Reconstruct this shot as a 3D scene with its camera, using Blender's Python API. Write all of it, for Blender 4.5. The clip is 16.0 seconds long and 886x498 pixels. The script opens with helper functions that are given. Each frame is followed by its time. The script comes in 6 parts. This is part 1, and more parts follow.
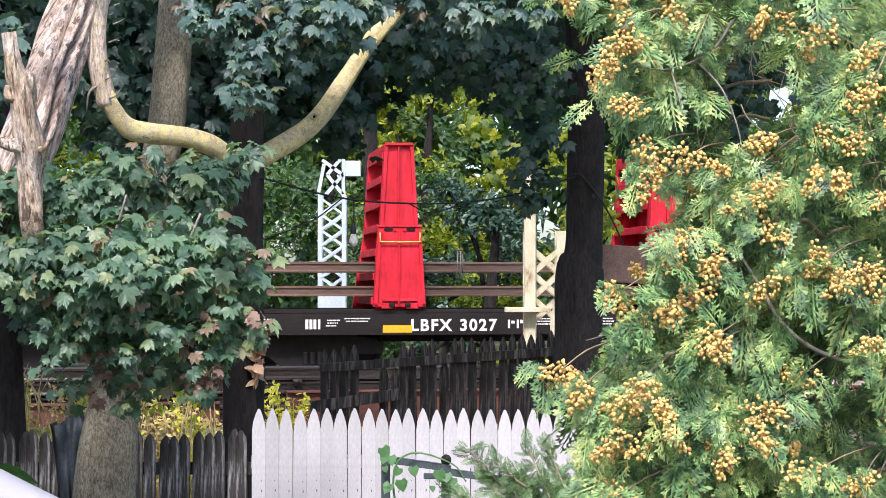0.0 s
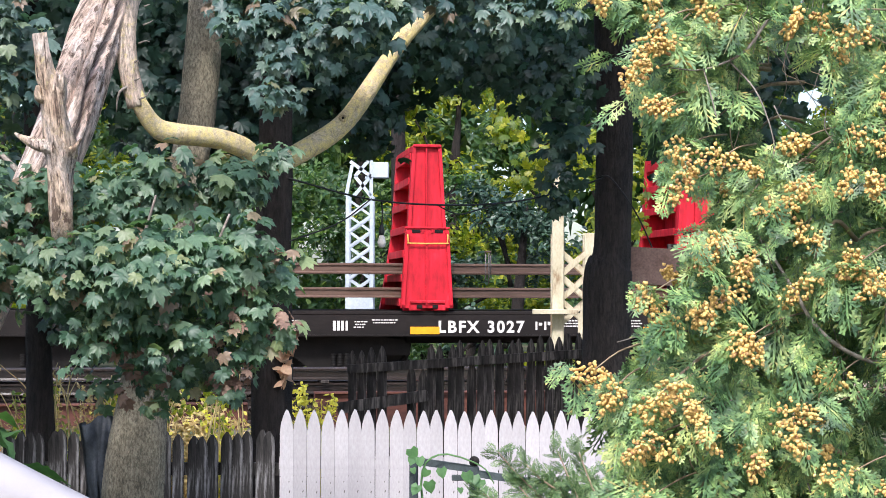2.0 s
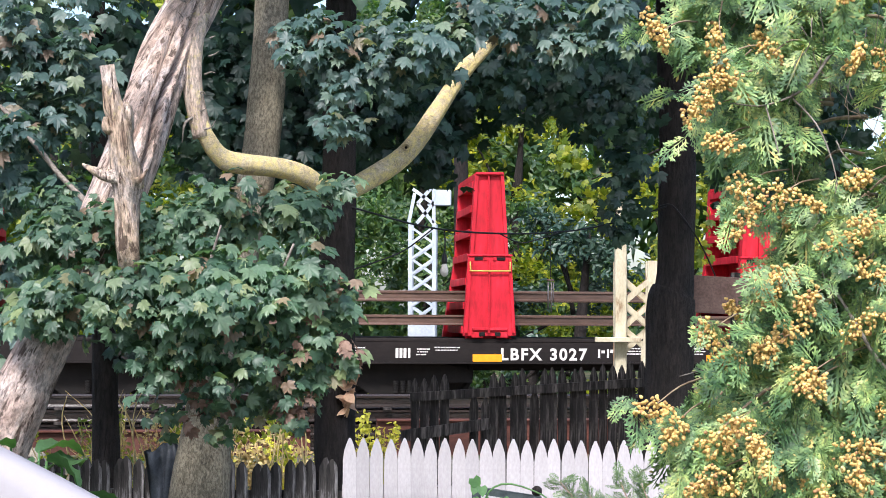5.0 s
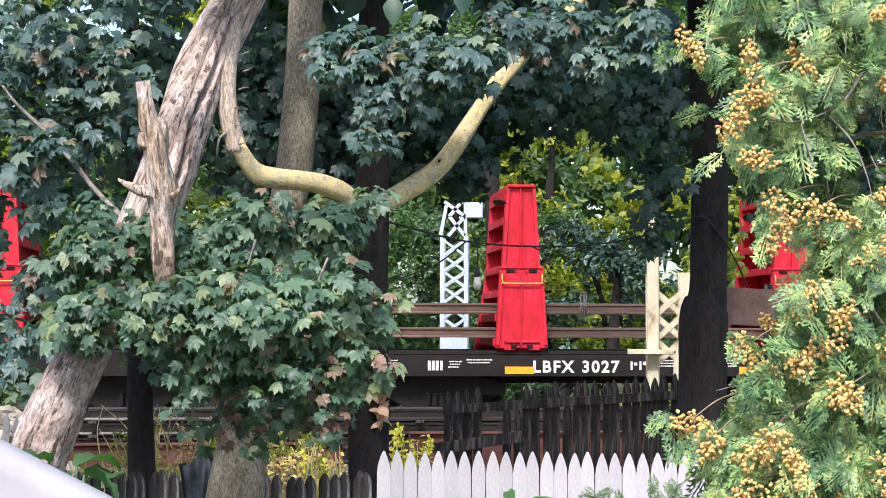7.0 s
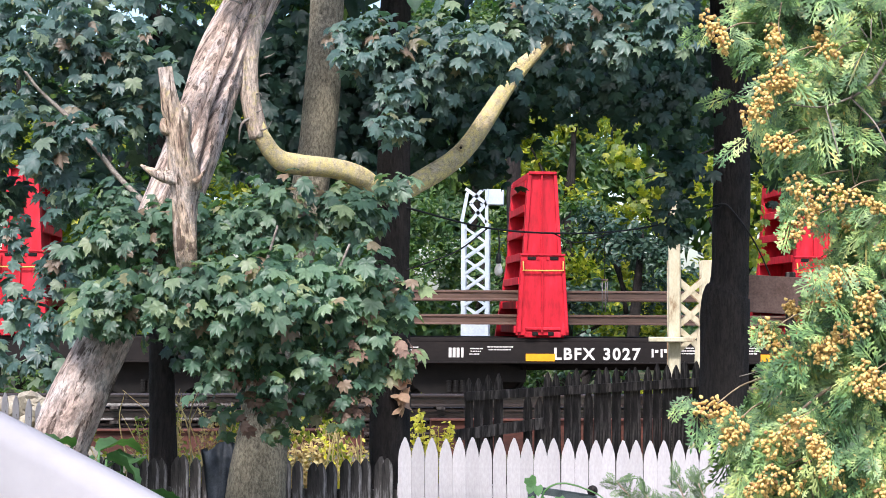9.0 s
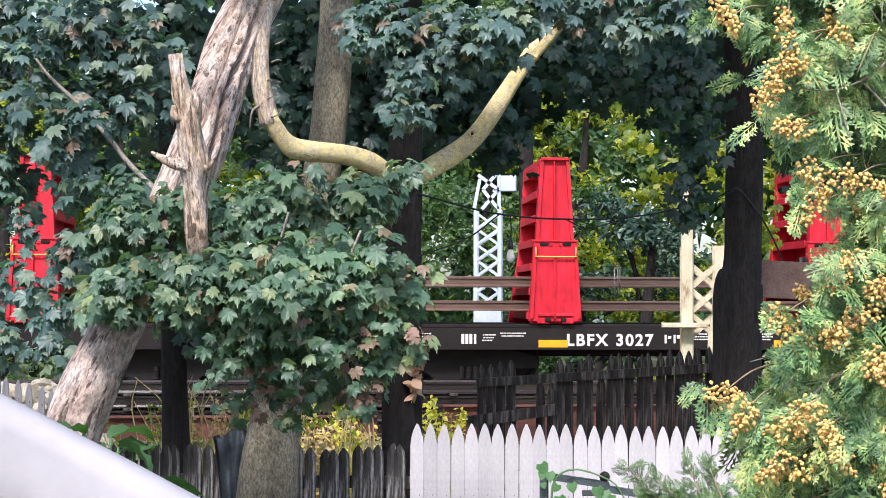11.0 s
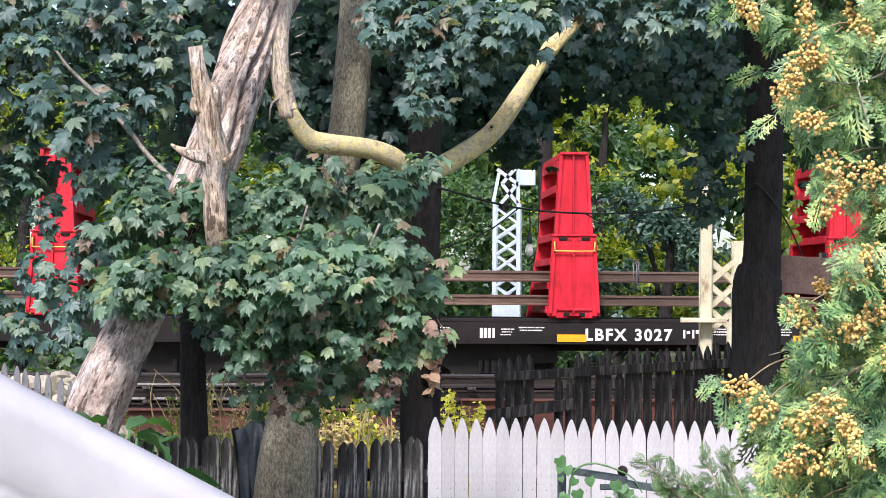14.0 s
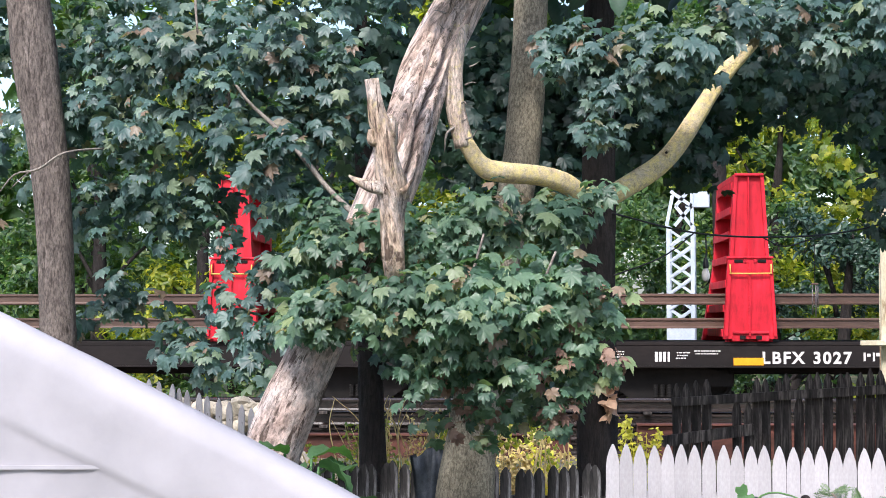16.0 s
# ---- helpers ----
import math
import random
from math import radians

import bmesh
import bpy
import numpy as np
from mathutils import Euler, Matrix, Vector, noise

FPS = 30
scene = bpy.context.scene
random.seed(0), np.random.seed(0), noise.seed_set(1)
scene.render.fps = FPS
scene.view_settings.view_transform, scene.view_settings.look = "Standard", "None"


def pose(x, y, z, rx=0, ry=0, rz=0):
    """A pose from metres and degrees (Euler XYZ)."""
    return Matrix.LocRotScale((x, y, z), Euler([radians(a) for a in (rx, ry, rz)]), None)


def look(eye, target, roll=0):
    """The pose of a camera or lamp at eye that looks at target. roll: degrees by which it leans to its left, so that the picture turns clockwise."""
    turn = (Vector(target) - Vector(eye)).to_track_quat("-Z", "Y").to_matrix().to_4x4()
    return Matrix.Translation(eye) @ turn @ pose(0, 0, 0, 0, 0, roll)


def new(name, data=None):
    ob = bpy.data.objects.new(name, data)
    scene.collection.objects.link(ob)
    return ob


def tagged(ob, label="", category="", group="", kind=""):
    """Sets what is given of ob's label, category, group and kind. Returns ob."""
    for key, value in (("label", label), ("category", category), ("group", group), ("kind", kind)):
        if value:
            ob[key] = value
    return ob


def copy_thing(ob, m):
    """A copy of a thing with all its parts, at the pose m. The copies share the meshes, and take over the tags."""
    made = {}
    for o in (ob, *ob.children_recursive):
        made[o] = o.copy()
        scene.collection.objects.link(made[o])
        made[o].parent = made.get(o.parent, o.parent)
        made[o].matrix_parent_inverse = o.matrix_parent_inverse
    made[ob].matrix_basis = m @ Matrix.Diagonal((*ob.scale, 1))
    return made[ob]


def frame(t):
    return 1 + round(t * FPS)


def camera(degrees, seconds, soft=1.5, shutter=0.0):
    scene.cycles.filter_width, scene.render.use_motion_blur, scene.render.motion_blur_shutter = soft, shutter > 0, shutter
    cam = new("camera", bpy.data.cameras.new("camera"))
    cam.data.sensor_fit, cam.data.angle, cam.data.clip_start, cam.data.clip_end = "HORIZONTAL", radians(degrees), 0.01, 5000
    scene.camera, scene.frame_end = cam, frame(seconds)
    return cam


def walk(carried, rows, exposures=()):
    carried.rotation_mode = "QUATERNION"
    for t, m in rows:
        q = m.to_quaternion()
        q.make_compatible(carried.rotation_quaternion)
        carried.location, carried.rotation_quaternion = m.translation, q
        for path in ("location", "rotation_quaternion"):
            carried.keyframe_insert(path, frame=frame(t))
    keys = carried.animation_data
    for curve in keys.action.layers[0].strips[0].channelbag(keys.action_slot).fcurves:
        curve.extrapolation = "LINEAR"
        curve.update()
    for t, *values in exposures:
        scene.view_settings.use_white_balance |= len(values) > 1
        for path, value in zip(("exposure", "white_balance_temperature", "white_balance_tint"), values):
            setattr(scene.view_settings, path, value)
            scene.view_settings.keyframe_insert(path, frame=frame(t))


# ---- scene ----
cam = camera(28.3, 16.0, soft=0.8)
PATH = [
    (0, (0.013, 0.457, 2.196), (0.011, 2.456, 2.241), -0.0),
    (0.5, (0.012, 0.459, 2.195), (0.007, 2.458, 2.24), -0.1),
    (1, (0.01, 0.457, 2.196), (-0.001, 2.457, 2.241), 0.1),
    (1.5, (0.008, 0.457, 2.197), (-0.013, 2.456, 2.242), 0.1),
    (2, (0.005, 0.465, 2.194), (-0.028, 2.464, 2.241), 0.2),
    (2.5, (0.007, 0.46, 2.194), (-0.036, 2.459, 2.243), 0.3),
    (3, (0.009, 0.454, 2.196), (-0.045, 2.452, 2.246), 0.3),
    (3.5, (0.008, 0.449, 2.196), (-0.059, 2.447, 2.25), 0.3),
    (4, (0.004, 0.448, 2.199), (-0.077, 2.445, 2.259), 0.3),
    (4.5, (-0.002, 0.435, 2.201), (-0.096, 2.431, 2.27), 0.3),
    (5, (0.004, 0.43, 2.209), (-0.1, 2.426, 2.286), 0.3),
    (7.5, (-0.009, 0.39, 2.216), (-0.158, 2.383, 2.307), 0.1),
    (8, (-0.01, 0.399, 2.213), (-0.167, 2.391, 2.299), 0.1),
    (8.5, (-0.014, 0.398, 2.212), (-0.174, 2.39, 2.294), 0.2),
    (9, (-0.012, 0.396, 2.211), (-0.175, 2.388, 2.287), 0.3),
    (11.5, (-0.004, 0.415, 2.209), (-0.184, 2.406, 2.269), 0.1),
    (12, (-0.007, 0.411, 2.204), (-0.189, 2.402, 2.265), 0.1),
    (12.5, (-0.005, 0.416, 2.206), (-0.191, 2.406, 2.265), 0.1),
    (13, (-0.008, 0.414, 2.202), (-0.196, 2.405, 2.261), 0.2),
    (13.5, (-0.003, 0.423, 2.205), (-0.195, 2.413, 2.261), 0.3),
    (14, (-0.004, 0.414, 2.205), (-0.203, 2.403, 2.259), 0.4),
    (14.5, (-0.002, 0.412, 2.21), (-0.218, 2.4, 2.265), 0.5),
    (15, (-0.006, 0.401, 2.219), (-0.249, 2.385, 2.278), 0.4),
    (15.5, (-0.001, 0.387, 2.219), (-0.297, 2.364, 2.286), 0.3),
    (16, (-0.025, 0.389, 2.235), (-0.417, 2.348, 2.314), -0.0),
]
walk(cam, [(t, look(eye, target, roll)) for t, eye, target, roll in PATH], exposures=[(0, 1.15, 6150, 13), (16, 1.15, 6150, 13)])

# ---- world and light ----
SUN_TO = Vector((-0.10, -0.70, 0.80)).normalized()
world = bpy.data.worlds.new("sky")
scene.world = world
world.use_nodes = True
wn = world.node_tree
sky = wn.nodes.new("ShaderNodeTexSky")
sky.sky_type, sky.sun_disc = "NISHITA", False
sky.sun_elevation = math.asin(SUN_TO.z)
sky.sun_rotation = math.atan2(SUN_TO.x, SUN_TO.y)
sky.air_density, sky.dust_density, sky.ozone_density = 1.0, 2.5, 1.0
wn.links.new(sky.outputs[0], wn.nodes["Background"].inputs[0])
wn.nodes["Background"].inputs[1].default_value = 0.15
lamp = bpy.data.lights.new("sun", "SUN")
lamp.energy, lamp.angle, lamp.color = 2.7, radians(9), (1.0, 0.95, 0.89)
sun = new("sun", lamp)
sun.matrix_world = look(SUN_TO * 60, (0, 0, 0))

# ---- materials ----
def mat_new(name):
    m = bpy.data.materials.new(name)
    m.use_nodes = True
    nt = m.node_tree
    return m, nt, nt.nodes["Principled BSDF"]


def ramp(nt, fac, stops):
    n = nt.nodes.new("ShaderNodeValToRGB")
    el = n.color_ramp.elements
    while len(el) < len(stops):
        el.new(0.5)
    for e, (p, c) in zip(el, stops):
        e.position, e.color = p, (*c, 1)
    nt.links.new(fac, n.inputs[0])
    return n.outputs[0]


def tex_noise(nt, scale, detail=5, rough=0.6, stretch=(1, 1, 1)):
    tc, mp, n = (nt.nodes.new(k) for k in ("ShaderNodeTexCoord", "ShaderNodeMapping", "ShaderNodeTexNoise"))
    mp.inputs["Scale"].default_value = stretch
    n.inputs["Scale"].default_value, n.inputs["Detail"].default_value, n.inputs["Roughness"].default_value = scale, detail, rough
    nt.links.new(tc.outputs["Object"], mp.inputs[0])
    nt.links.new(mp.outputs[0], n.inputs[0])
    return n.outputs[0]


def bump(nt, bsdf, height, strength, dist):
    b = nt.nodes.new("ShaderNodeBump")
    b.inputs["Strength"].default_value, b.inputs["Distance"].default_value = strength, dist
    nt.links.new(height, b.inputs["Height"])
    nt.links.new(b.outputs[0], bsdf.inputs["Normal"])


def mixc(nt, fac, a, b, mode="MIX"):
    m = nt.nodes.new("ShaderNodeMix")
    m.data_type, m.blend_type = "RGBA", mode
    for k, v in ((0, fac), (6, a), (7, b)):
        if isinstance(v, (int, float)):
            m.inputs[k].default_value = v
        elif isinstance(v, tuple):
            m.inputs[k].default_value = (*v, 1)
        else:
            nt.links.new(v, m.inputs[k])
    return m.outputs[2]


def mat_surface(name, stops, scale, rough=0.7, metal=0.0, stretch=(1, 1, 1), bump_s=0.4, bump_d=0.004, fine=None, fine_amt=0.35, random_piece=0.0, spec=0.3, specks=None):
    """Noise-coloured solid: stops over a coarse noise, a fine noise laid over it, and relief."""
    m, nt, b = mat_new(name)
    coarse = tex_noise(nt, scale, 6, 0.62, stretch)
    col = ramp(nt, coarse, stops)
    fn = tex_noise(nt, fine or scale * 9, 4, 0.7, stretch)
    shade = ramp(nt, fn, [(0.3, (1 - fine_amt,) * 3), (0.7, (1 + fine_amt * 0.4,) * 3)])
    col = mixc(nt, 1.0, col, shade, "MULTIPLY")
    if random_piece:
        oi = nt.nodes.new("ShaderNodeObjectInfo")
        r = ramp(nt, oi.outputs["Random"], [(0, (1 - random_piece,) * 3), (1, (1 + random_piece * 0.3,) * 3)])
        col = mixc(nt, 1.0, col, r, "MULTIPLY")
    nt.links.new(col, b.inputs["Base Color"])
    b.inputs["Roughness"].default_value, b.inputs["Metallic"].default_value = rough, metal
    b.inputs["Specular IOR Level"].default_value = spec
    if specks:
        sp = ramp(nt, tex_noise(nt, specks[0], 3, 0.6, (1, 1, 0.6)), [(specks[1], (0, 0, 0)), (specks[1] + 0.02, (1, 1, 1))])
        nt.links.new(mixc(nt, sp, specks[2], col), b.inputs["Base Color"])
    bump(nt, b, fn, bump_s, bump_d)
    return m


def mat_bark(name, stops, scale, groove=1.0, rough=0.85, lichen=None, tilt=0.0, draw=0.12, worn=1.0, crack=0.0, fray=10):
    """Bark: ragged fissures drawn out along the stem, plates of differing tone, grain and blotches."""
    m, nt, b = mat_new(name)

    def drawn(sc, detail, roughness, along):
        tc, mp, n = (nt.nodes.new(k) for k in ("ShaderNodeTexCoord", "ShaderNodeMapping", "ShaderNodeTexNoise"))
        mp.vector_type = "TEXTURE"
        mp.inputs["Rotation"].default_value = (0, radians(tilt), 0)
        mp.inputs["Scale"].default_value = (1, 1, 1 / along)
        n.inputs["Scale"].default_value, n.inputs["Detail"].default_value, n.inputs["Roughness"].default_value = sc, detail, roughness
        n.inputs["Distortion"].default_value = 0.15
        nt.links.new(tc.outputs["Object"], mp.inputs[0])
        nt.links.new(mp.outputs[0], n.inputs[0])
        return n.outputs[0]

    fissure = ramp(nt, drawn(scale, fray, 0.72, draw), [(0.37 + crack, (0, 0, 0)), (0.43 + crack, (1, 1, 1))])
    flake = ramp(nt, drawn(scale * 1.7, 8, 0.7, draw * 2.2), [(0.42, (1 - 0.45 * worn,) * 3), (0.52, (1.0,) * 3), (0.64, (1 + 0.22 * worn,) * 3)])
    plates = ramp(nt, drawn(scale * 0.3, 7, 0.7, draw * 2.5), stops)
    grain = ramp(nt, drawn(scale * 4, 6, 0.75, draw * 2), [(0.3, (0.6,) * 3), (0.7, (1.18,) * 3)])
    col = mixc(nt, 1.0, mixc(nt, 1.0, plates, grain, "MULTIPLY"), flake, "MULTIPLY")
    if lichen:
        blot = ramp(nt, tex_noise(nt, 17, 8, 0.75), [(lichen[1], (0, 0, 0)), (lichen[1] + 0.16, (1, 1, 1))])
        col = mixc(nt, blot, col, mixc(nt, 1.0, lichen[0], grain, "MULTIPLY"))
    col = mixc(nt, fissure, mixc(nt, groove, col, tuple(c * 0.30 for c in stops[0][1])), col)
    nt.links.new(col, b.inputs["Base Color"])
    b.inputs["Roughness"].default_value = rough
    b.inputs["Specular IOR Level"].default_value = 0.25
    bump(nt, b, mixc(nt, 0.4, mixc(nt, 0.5, fissure, flake), grain), 0.7 + 0.3 * groove, 0.03)
    return m


def mat_leaf(name, stops, trans, rough=0.45, glow=0.35):
    """Leaf: colour differs leaf by leaf, light passes through."""
    m, nt, b = mat_new(name)
    g = nt.nodes.new("ShaderNodeNewGeometry")
    col = ramp(nt, g.outputs["Random Per Island"], stops)
    veins = ramp(nt, tex_noise(nt, 40, 3, 0.6), [(0.3, (0.78,) * 3), (0.75, (1.12,) * 3)])
    col = mixc(nt, 1.0, col, veins, "MULTIPLY")
    patch = ramp(nt, tex_noise(nt, 1.6, 2, 0.5), [(0.35, (0.75,) * 3), (0.65, (1.15,) * 3)])
    col = mixc(nt, 1.0, col, patch, "MULTIPLY")
    nt.links.new(col, b.inputs["Base Color"])
    b.inputs["Roughness"].default_value = rough
    t = nt.nodes.new("ShaderNodeBsdfTranslucent")
    nt.links.new(mixc(nt, 1.0, col, trans, "MULTIPLY"), t.inputs[0])
    mx = nt.nodes.new("ShaderNodeMixShader")
    mx.inputs[0].default_value = glow
    nt.links.new(b.outputs[0], mx.inputs[1])
    nt.links.new(t.outputs[0], mx.inputs[2])
    nt.links.new(mx.outputs[0], nt.nodes["Material Output"].inputs[0])
    return m


M_LEAF = mat_leaf("maple_leaf", [(0, (0.046, 0.090, 0.086)), (0.45, (0.080, 0.142, 0.132)), (0.8, (0.138, 0.205, 0.182)), (0.95, (0.20, 0.26, 0.15)), (0.985, (0.22, 0.16, 0.12))], (1.5, 1.9, 0.9), rough=0.45)
M_LEAF_NEAR = mat_leaf("low_maple_leaf", [(0, (0.045, 0.095, 0.060)), (0.45, (0.080, 0.150, 0.095)), (0.8, (0.145, 0.220, 0.135)), (0.95, (0.23, 0.28, 0.13)), (0.985, (0.24, 0.17, 0.12))], (1.5, 1.9, 0.9), rough=0.45)
# Darker copy of the leaf: the canopy's shade is put into the colour.
M_LEAF_DARK = mat_leaf("shade_toned_leaf", [(0, (0.016, 0.044, 0.036)), (0.6, (0.026, 0.064, 0.050)), (1, (0.045, 0.092, 0.055))], (1.6, 2.0, 0.6), glow=0.25)
# Brighter, yellower leaf copy: sunlight is put into the colour.
M_LEAF_SUN = mat_leaf("sun_toned_leaf", [(0, (0.09, 0.15, 0.025)), (0.5, (0.21, 0.26, 0.035)), (1, (0.44, 0.42, 0.05))], (1.8, 1.9, 0.5), glow=0.5)
M_LEAF_FAR = mat_leaf("far_leaf", [(0, (0.035, 0.085, 0.038)), (0.6, (0.065, 0.125, 0.045)), (1, (0.13, 0.19, 0.05))], (1.7, 2.0, 0.6), glow=0.4)
M_LEAF_BLUE = mat_leaf("blue_green_leaf", [(0, (0.025, 0.060, 0.045)), (1, (0.055, 0.10, 0.065))], (1.2, 1.6, 0.9), glow=0.25)
M_JUNIPER = mat_leaf("juniper_needle", [(0, (0.06, 0.125, 0.05)), (0.6, (0.13, 0.22, 0.09)), (1, (0.25, 0.34, 0.15))], (1.3, 1.6, 0.8), rough=0.6, glow=0.25)
M_VINE = mat_leaf("vine_leaf", [(0, (0.07, 0.17, 0.06)), (1, (0.13, 0.26, 0.10))], (1.4, 1.8, 0.7), glow=0.4)
M_HOSTA = mat_leaf("broad_leaf", [(0, (0.055, 0.125, 0.05)), (1, (0.10, 0.19, 0.075))], (1.4, 1.8, 0.6), rough=0.4, glow=0.3)
# Weed yellow raised so that the colour itself carries the sunlight.
M_GOLD = mat_leaf("golden_weed", [(0, (0.40, 0.44, 0.04)), (0.4, (0.76, 0.70, 0.05)), (1, (0.90, 0.84, 0.16))], (1.1, 1.05, 0.5), glow=0.3)
M_DRYGRASS = mat_leaf("dry_grass", [(0, (0.42, 0.30, 0.12)), (0.5, (0.66, 0.52, 0.24)), (0.85, (0.80, 0.68, 0.36)), (1, (0.78, 0.72, 0.12))], (1.1, 1.0, 0.6), rough=0.7, glow=0.3)
M_STRAW = mat_leaf("withered_strip", [(0, (0.34, 0.20, 0.12)), (0.6, (0.56, 0.36, 0.23)), (1, (0.70, 0.52, 0.36))], (1.2, 1.0, 0.8), rough=0.75, glow=0.2)
M_DRYLEAF = mat_leaf("withered_leaf", [(0, (0.17, 0.10, 0.075)), (1, (0.36, 0.25, 0.19))], (1.4, 1.1, 0.8), rough=0.75, glow=0.25)
M_BARK_DEAD = mat_bark("bare_weathered_wood", [(0.34, (0.50, 0.35, 0.28)), (0.48, (0.76, 0.59, 0.49)), (0.56, (0.74, 0.61, 0.56)), (0.68, (0.90, 0.82, 0.78))], 26, 0.95, tilt=24, draw=0.08, crack=0.03, fray=5)
M_BARK_LIMB = mat_bark("lichen_limb_bark", [(0.3, (0.54, 0.41, 0.27)), (0.5, (0.71, 0.58, 0.38)), (0.7, (0.81, 0.69, 0.50))], 30, 0.5, lichen=((0.88, 0.73, 0.32), 0.43), worn=0.5, draw=0.8, crack=-0.02, fray=6)
M_BARK_LIMB_PALE = mat_bark("pale_limb_bark", [(0.3, (0.52, 0.38, 0.30)), (0.5, (0.70, 0.56, 0.46)), (0.7, (0.82, 0.72, 0.62))], 40, 0.5, lichen=((0.76, 0.64, 0.28), 0.53))
M_BARK_STUB = mat_bark("bare_stub_wood", [(0.34, (0.44, 0.30, 0.22)), (0.48, (0.70, 0.54, 0.40)), (0.56, (0.68, 0.55, 0.47)), (0.68, (0.82, 0.73, 0.64))], 30, 0.95, tilt=-5, draw=0.14, crack=0.03, fray=5, lichen=((0.80, 0.66, 0.30), 0.56))
M_BARK_BROWN = mat_bark("brown_tree_bark", [(0.3, (0.13, 0.105, 0.092)), (0.55, (0.23, 0.19, 0.165)), (0.75, (0.36, 0.30, 0.26))], 40, 0.7, draw=0.15)
M_BARK_GREY = mat_bark("grey_maple_bark", [(0.3, (0.22, 0.19, 0.14)), (0.55, (0.34, 0.30, 0.22)), (0.75, (0.46, 0.41, 0.31))], 46, 0.6, draw=0.2)
# Near-black bark: the shade under the canopy is put into the colour.
M_BARK_DARK = mat_bark("shade_toned_bark", [(0.3, (0.012, 0.010, 0.010)), (0.7, (0.036, 0.029, 0.026))], 22, 0.7)
M_TWIG_GREY = mat_surface("grey_twig_bark", [(0.3, (0.11, 0.09, 0.075)), (0.7, (0.32, 0.285, 0.245))], 60)
M_TWIG = mat_surface("twig_bark", [(0.3, (0.20, 0.14, 0.09)), (0.7, (0.40, 0.31, 0.21))], 30)
M_WHITE = mat_surface("flaking_white_paint", [(0.27, (0.24, 0.20, 0.19)), (0.34, (0.40, 0.375, 0.39)), (0.7, (0.46, 0.44, 0.46))], 9, 0.6, stretch=(1, 1, 0.35), bump_s=0.3, bump_d=0.002, fine_amt=0.16, random_piece=0.14, specks=(30, 0.335, (0.085, 0.07, 0.065)))
M_GREYWOOD = mat_surface("weathered_grey_board", [(0.38, (0.013, 0.012, 0.012)), (0.52, (0.055, 0.050, 0.048)), (0.62, (0.28, 0.27, 0.275))], 8, 0.85, stretch=(3, 3, 0.3), bump_s=0.6, random_piece=0.45)
M_DARKWOOD = mat_surface("blackened_board", [(0.32, (0.009, 0.008, 0.007)), (0.50, (0.042, 0.035, 0.032)), (0.66, (0.17, 0.145, 0.13))], 8, 0.9, stretch=(3, 3, 0.3), bump_s=0.6, random_piece=0.4)
M_RED = mat_surface("red_paint", [(0.3, (0.40, 0.006, 0.016)), (0.55, (0.52, 0.010, 0.026)), (0.72, (0.66, 0.035, 0.055))], 2.2, 0.55, stretch=(1, 1, 0.3), bump_s=0.15, fine=9, fine_amt=0.42)
M_STEEL_BLACK = mat_surface("black_car_paint", [(0.3, (0.008, 0.007, 0.007)), (0.7, (0.018, 0.014, 0.013))], 1.5, 0.62, stretch=(0.4, 1, 1), bump_s=0.15, spec=0.15)
M_RAIL = mat_surface("brown_mill_scale_rail", [(0.3, (0.055, 0.033, 0.026)), (0.7, (0.145, 0.090, 0.070))], 2.5, 0.34, 0.25, stretch=(0.1, 1, 1), bump_s=0.2, spec=0.5)
M_RAIL_OLD = mat_surface("rusty_stacked_rail", [(0.3, (0.007, 0.005, 0.005)), (0.7, (0.026, 0.016, 0.013))], 2.5, 0.25, 0.0, stretch=(0.2, 1, 1), spec=0.8)
M_IRON = mat_surface("dark_iron", [(0.3, (0.006, 0.006, 0.006)), (0.7, (0.015, 0.013, 0.012))], 5, 0.7, 0.1, spec=0.15)
M_YELLOW = mat_surface("orange_yellow_reflector", [(0.3, (0.70, 0.27, 0.010)), (0.7, (0.82, 0.34, 0.015))], 6, 0.4, fine_amt=0.1)
M_LETTER = mat_surface("white_stencil_paint", [(0.3, (0.52, 0.49, 0.46)), (0.7, (0.66, 0.63, 0.60))], 9, 0.6, fine_amt=0.15)
M_HANDLE = mat_surface("ochre_grab_iron", [(0.3, (0.50, 0.30, 0.05)), (0.7, (0.62, 0.40, 0.10))], 9, 0.5)
M_TOWER = mat_surface("pale_blue_white_steel", [(0.3, (0.34, 0.40, 0.45)), (0.7, (0.48, 0.53, 0.58))], 3, 0.5, fine_amt=0.15)
M_CREAM = mat_surface("peeling_cream_paint", [(0.37, (0.24, 0.16, 0.09)), (0.45, (0.45, 0.39, 0.27)), (0.7, (0.59, 0.54, 0.40))], 5, 0.65, stretch=(1, 1, 0.4), fine_amt=0.2)
M_TENT = mat_surface("white_canvas", [(0.3, (0.28, 0.27, 0.29)), (0.7, (0.36, 0.345, 0.37))], 2.5, 0.85, bump_s=0.25, bump_d=0.002, fine=900, fine_amt=0.05)
M_RUST = mat_surface("rust_red_steel", [(0.3, (0.040, 0.014, 0.010)), (0.55, (0.085, 0.028, 0.019)), (0.72, (0.14, 0.055, 0.038))], 3, 0.7, stretch=(0.3, 1, 1), fine_amt=0.4)
M_STEEL_DULL = mat_surface("dull_chime_metal", [(0.3, (0.14, 0.12, 0.12)), (0.7, (0.28, 0.25, 0.25))], 20, 0.45, 0.4)
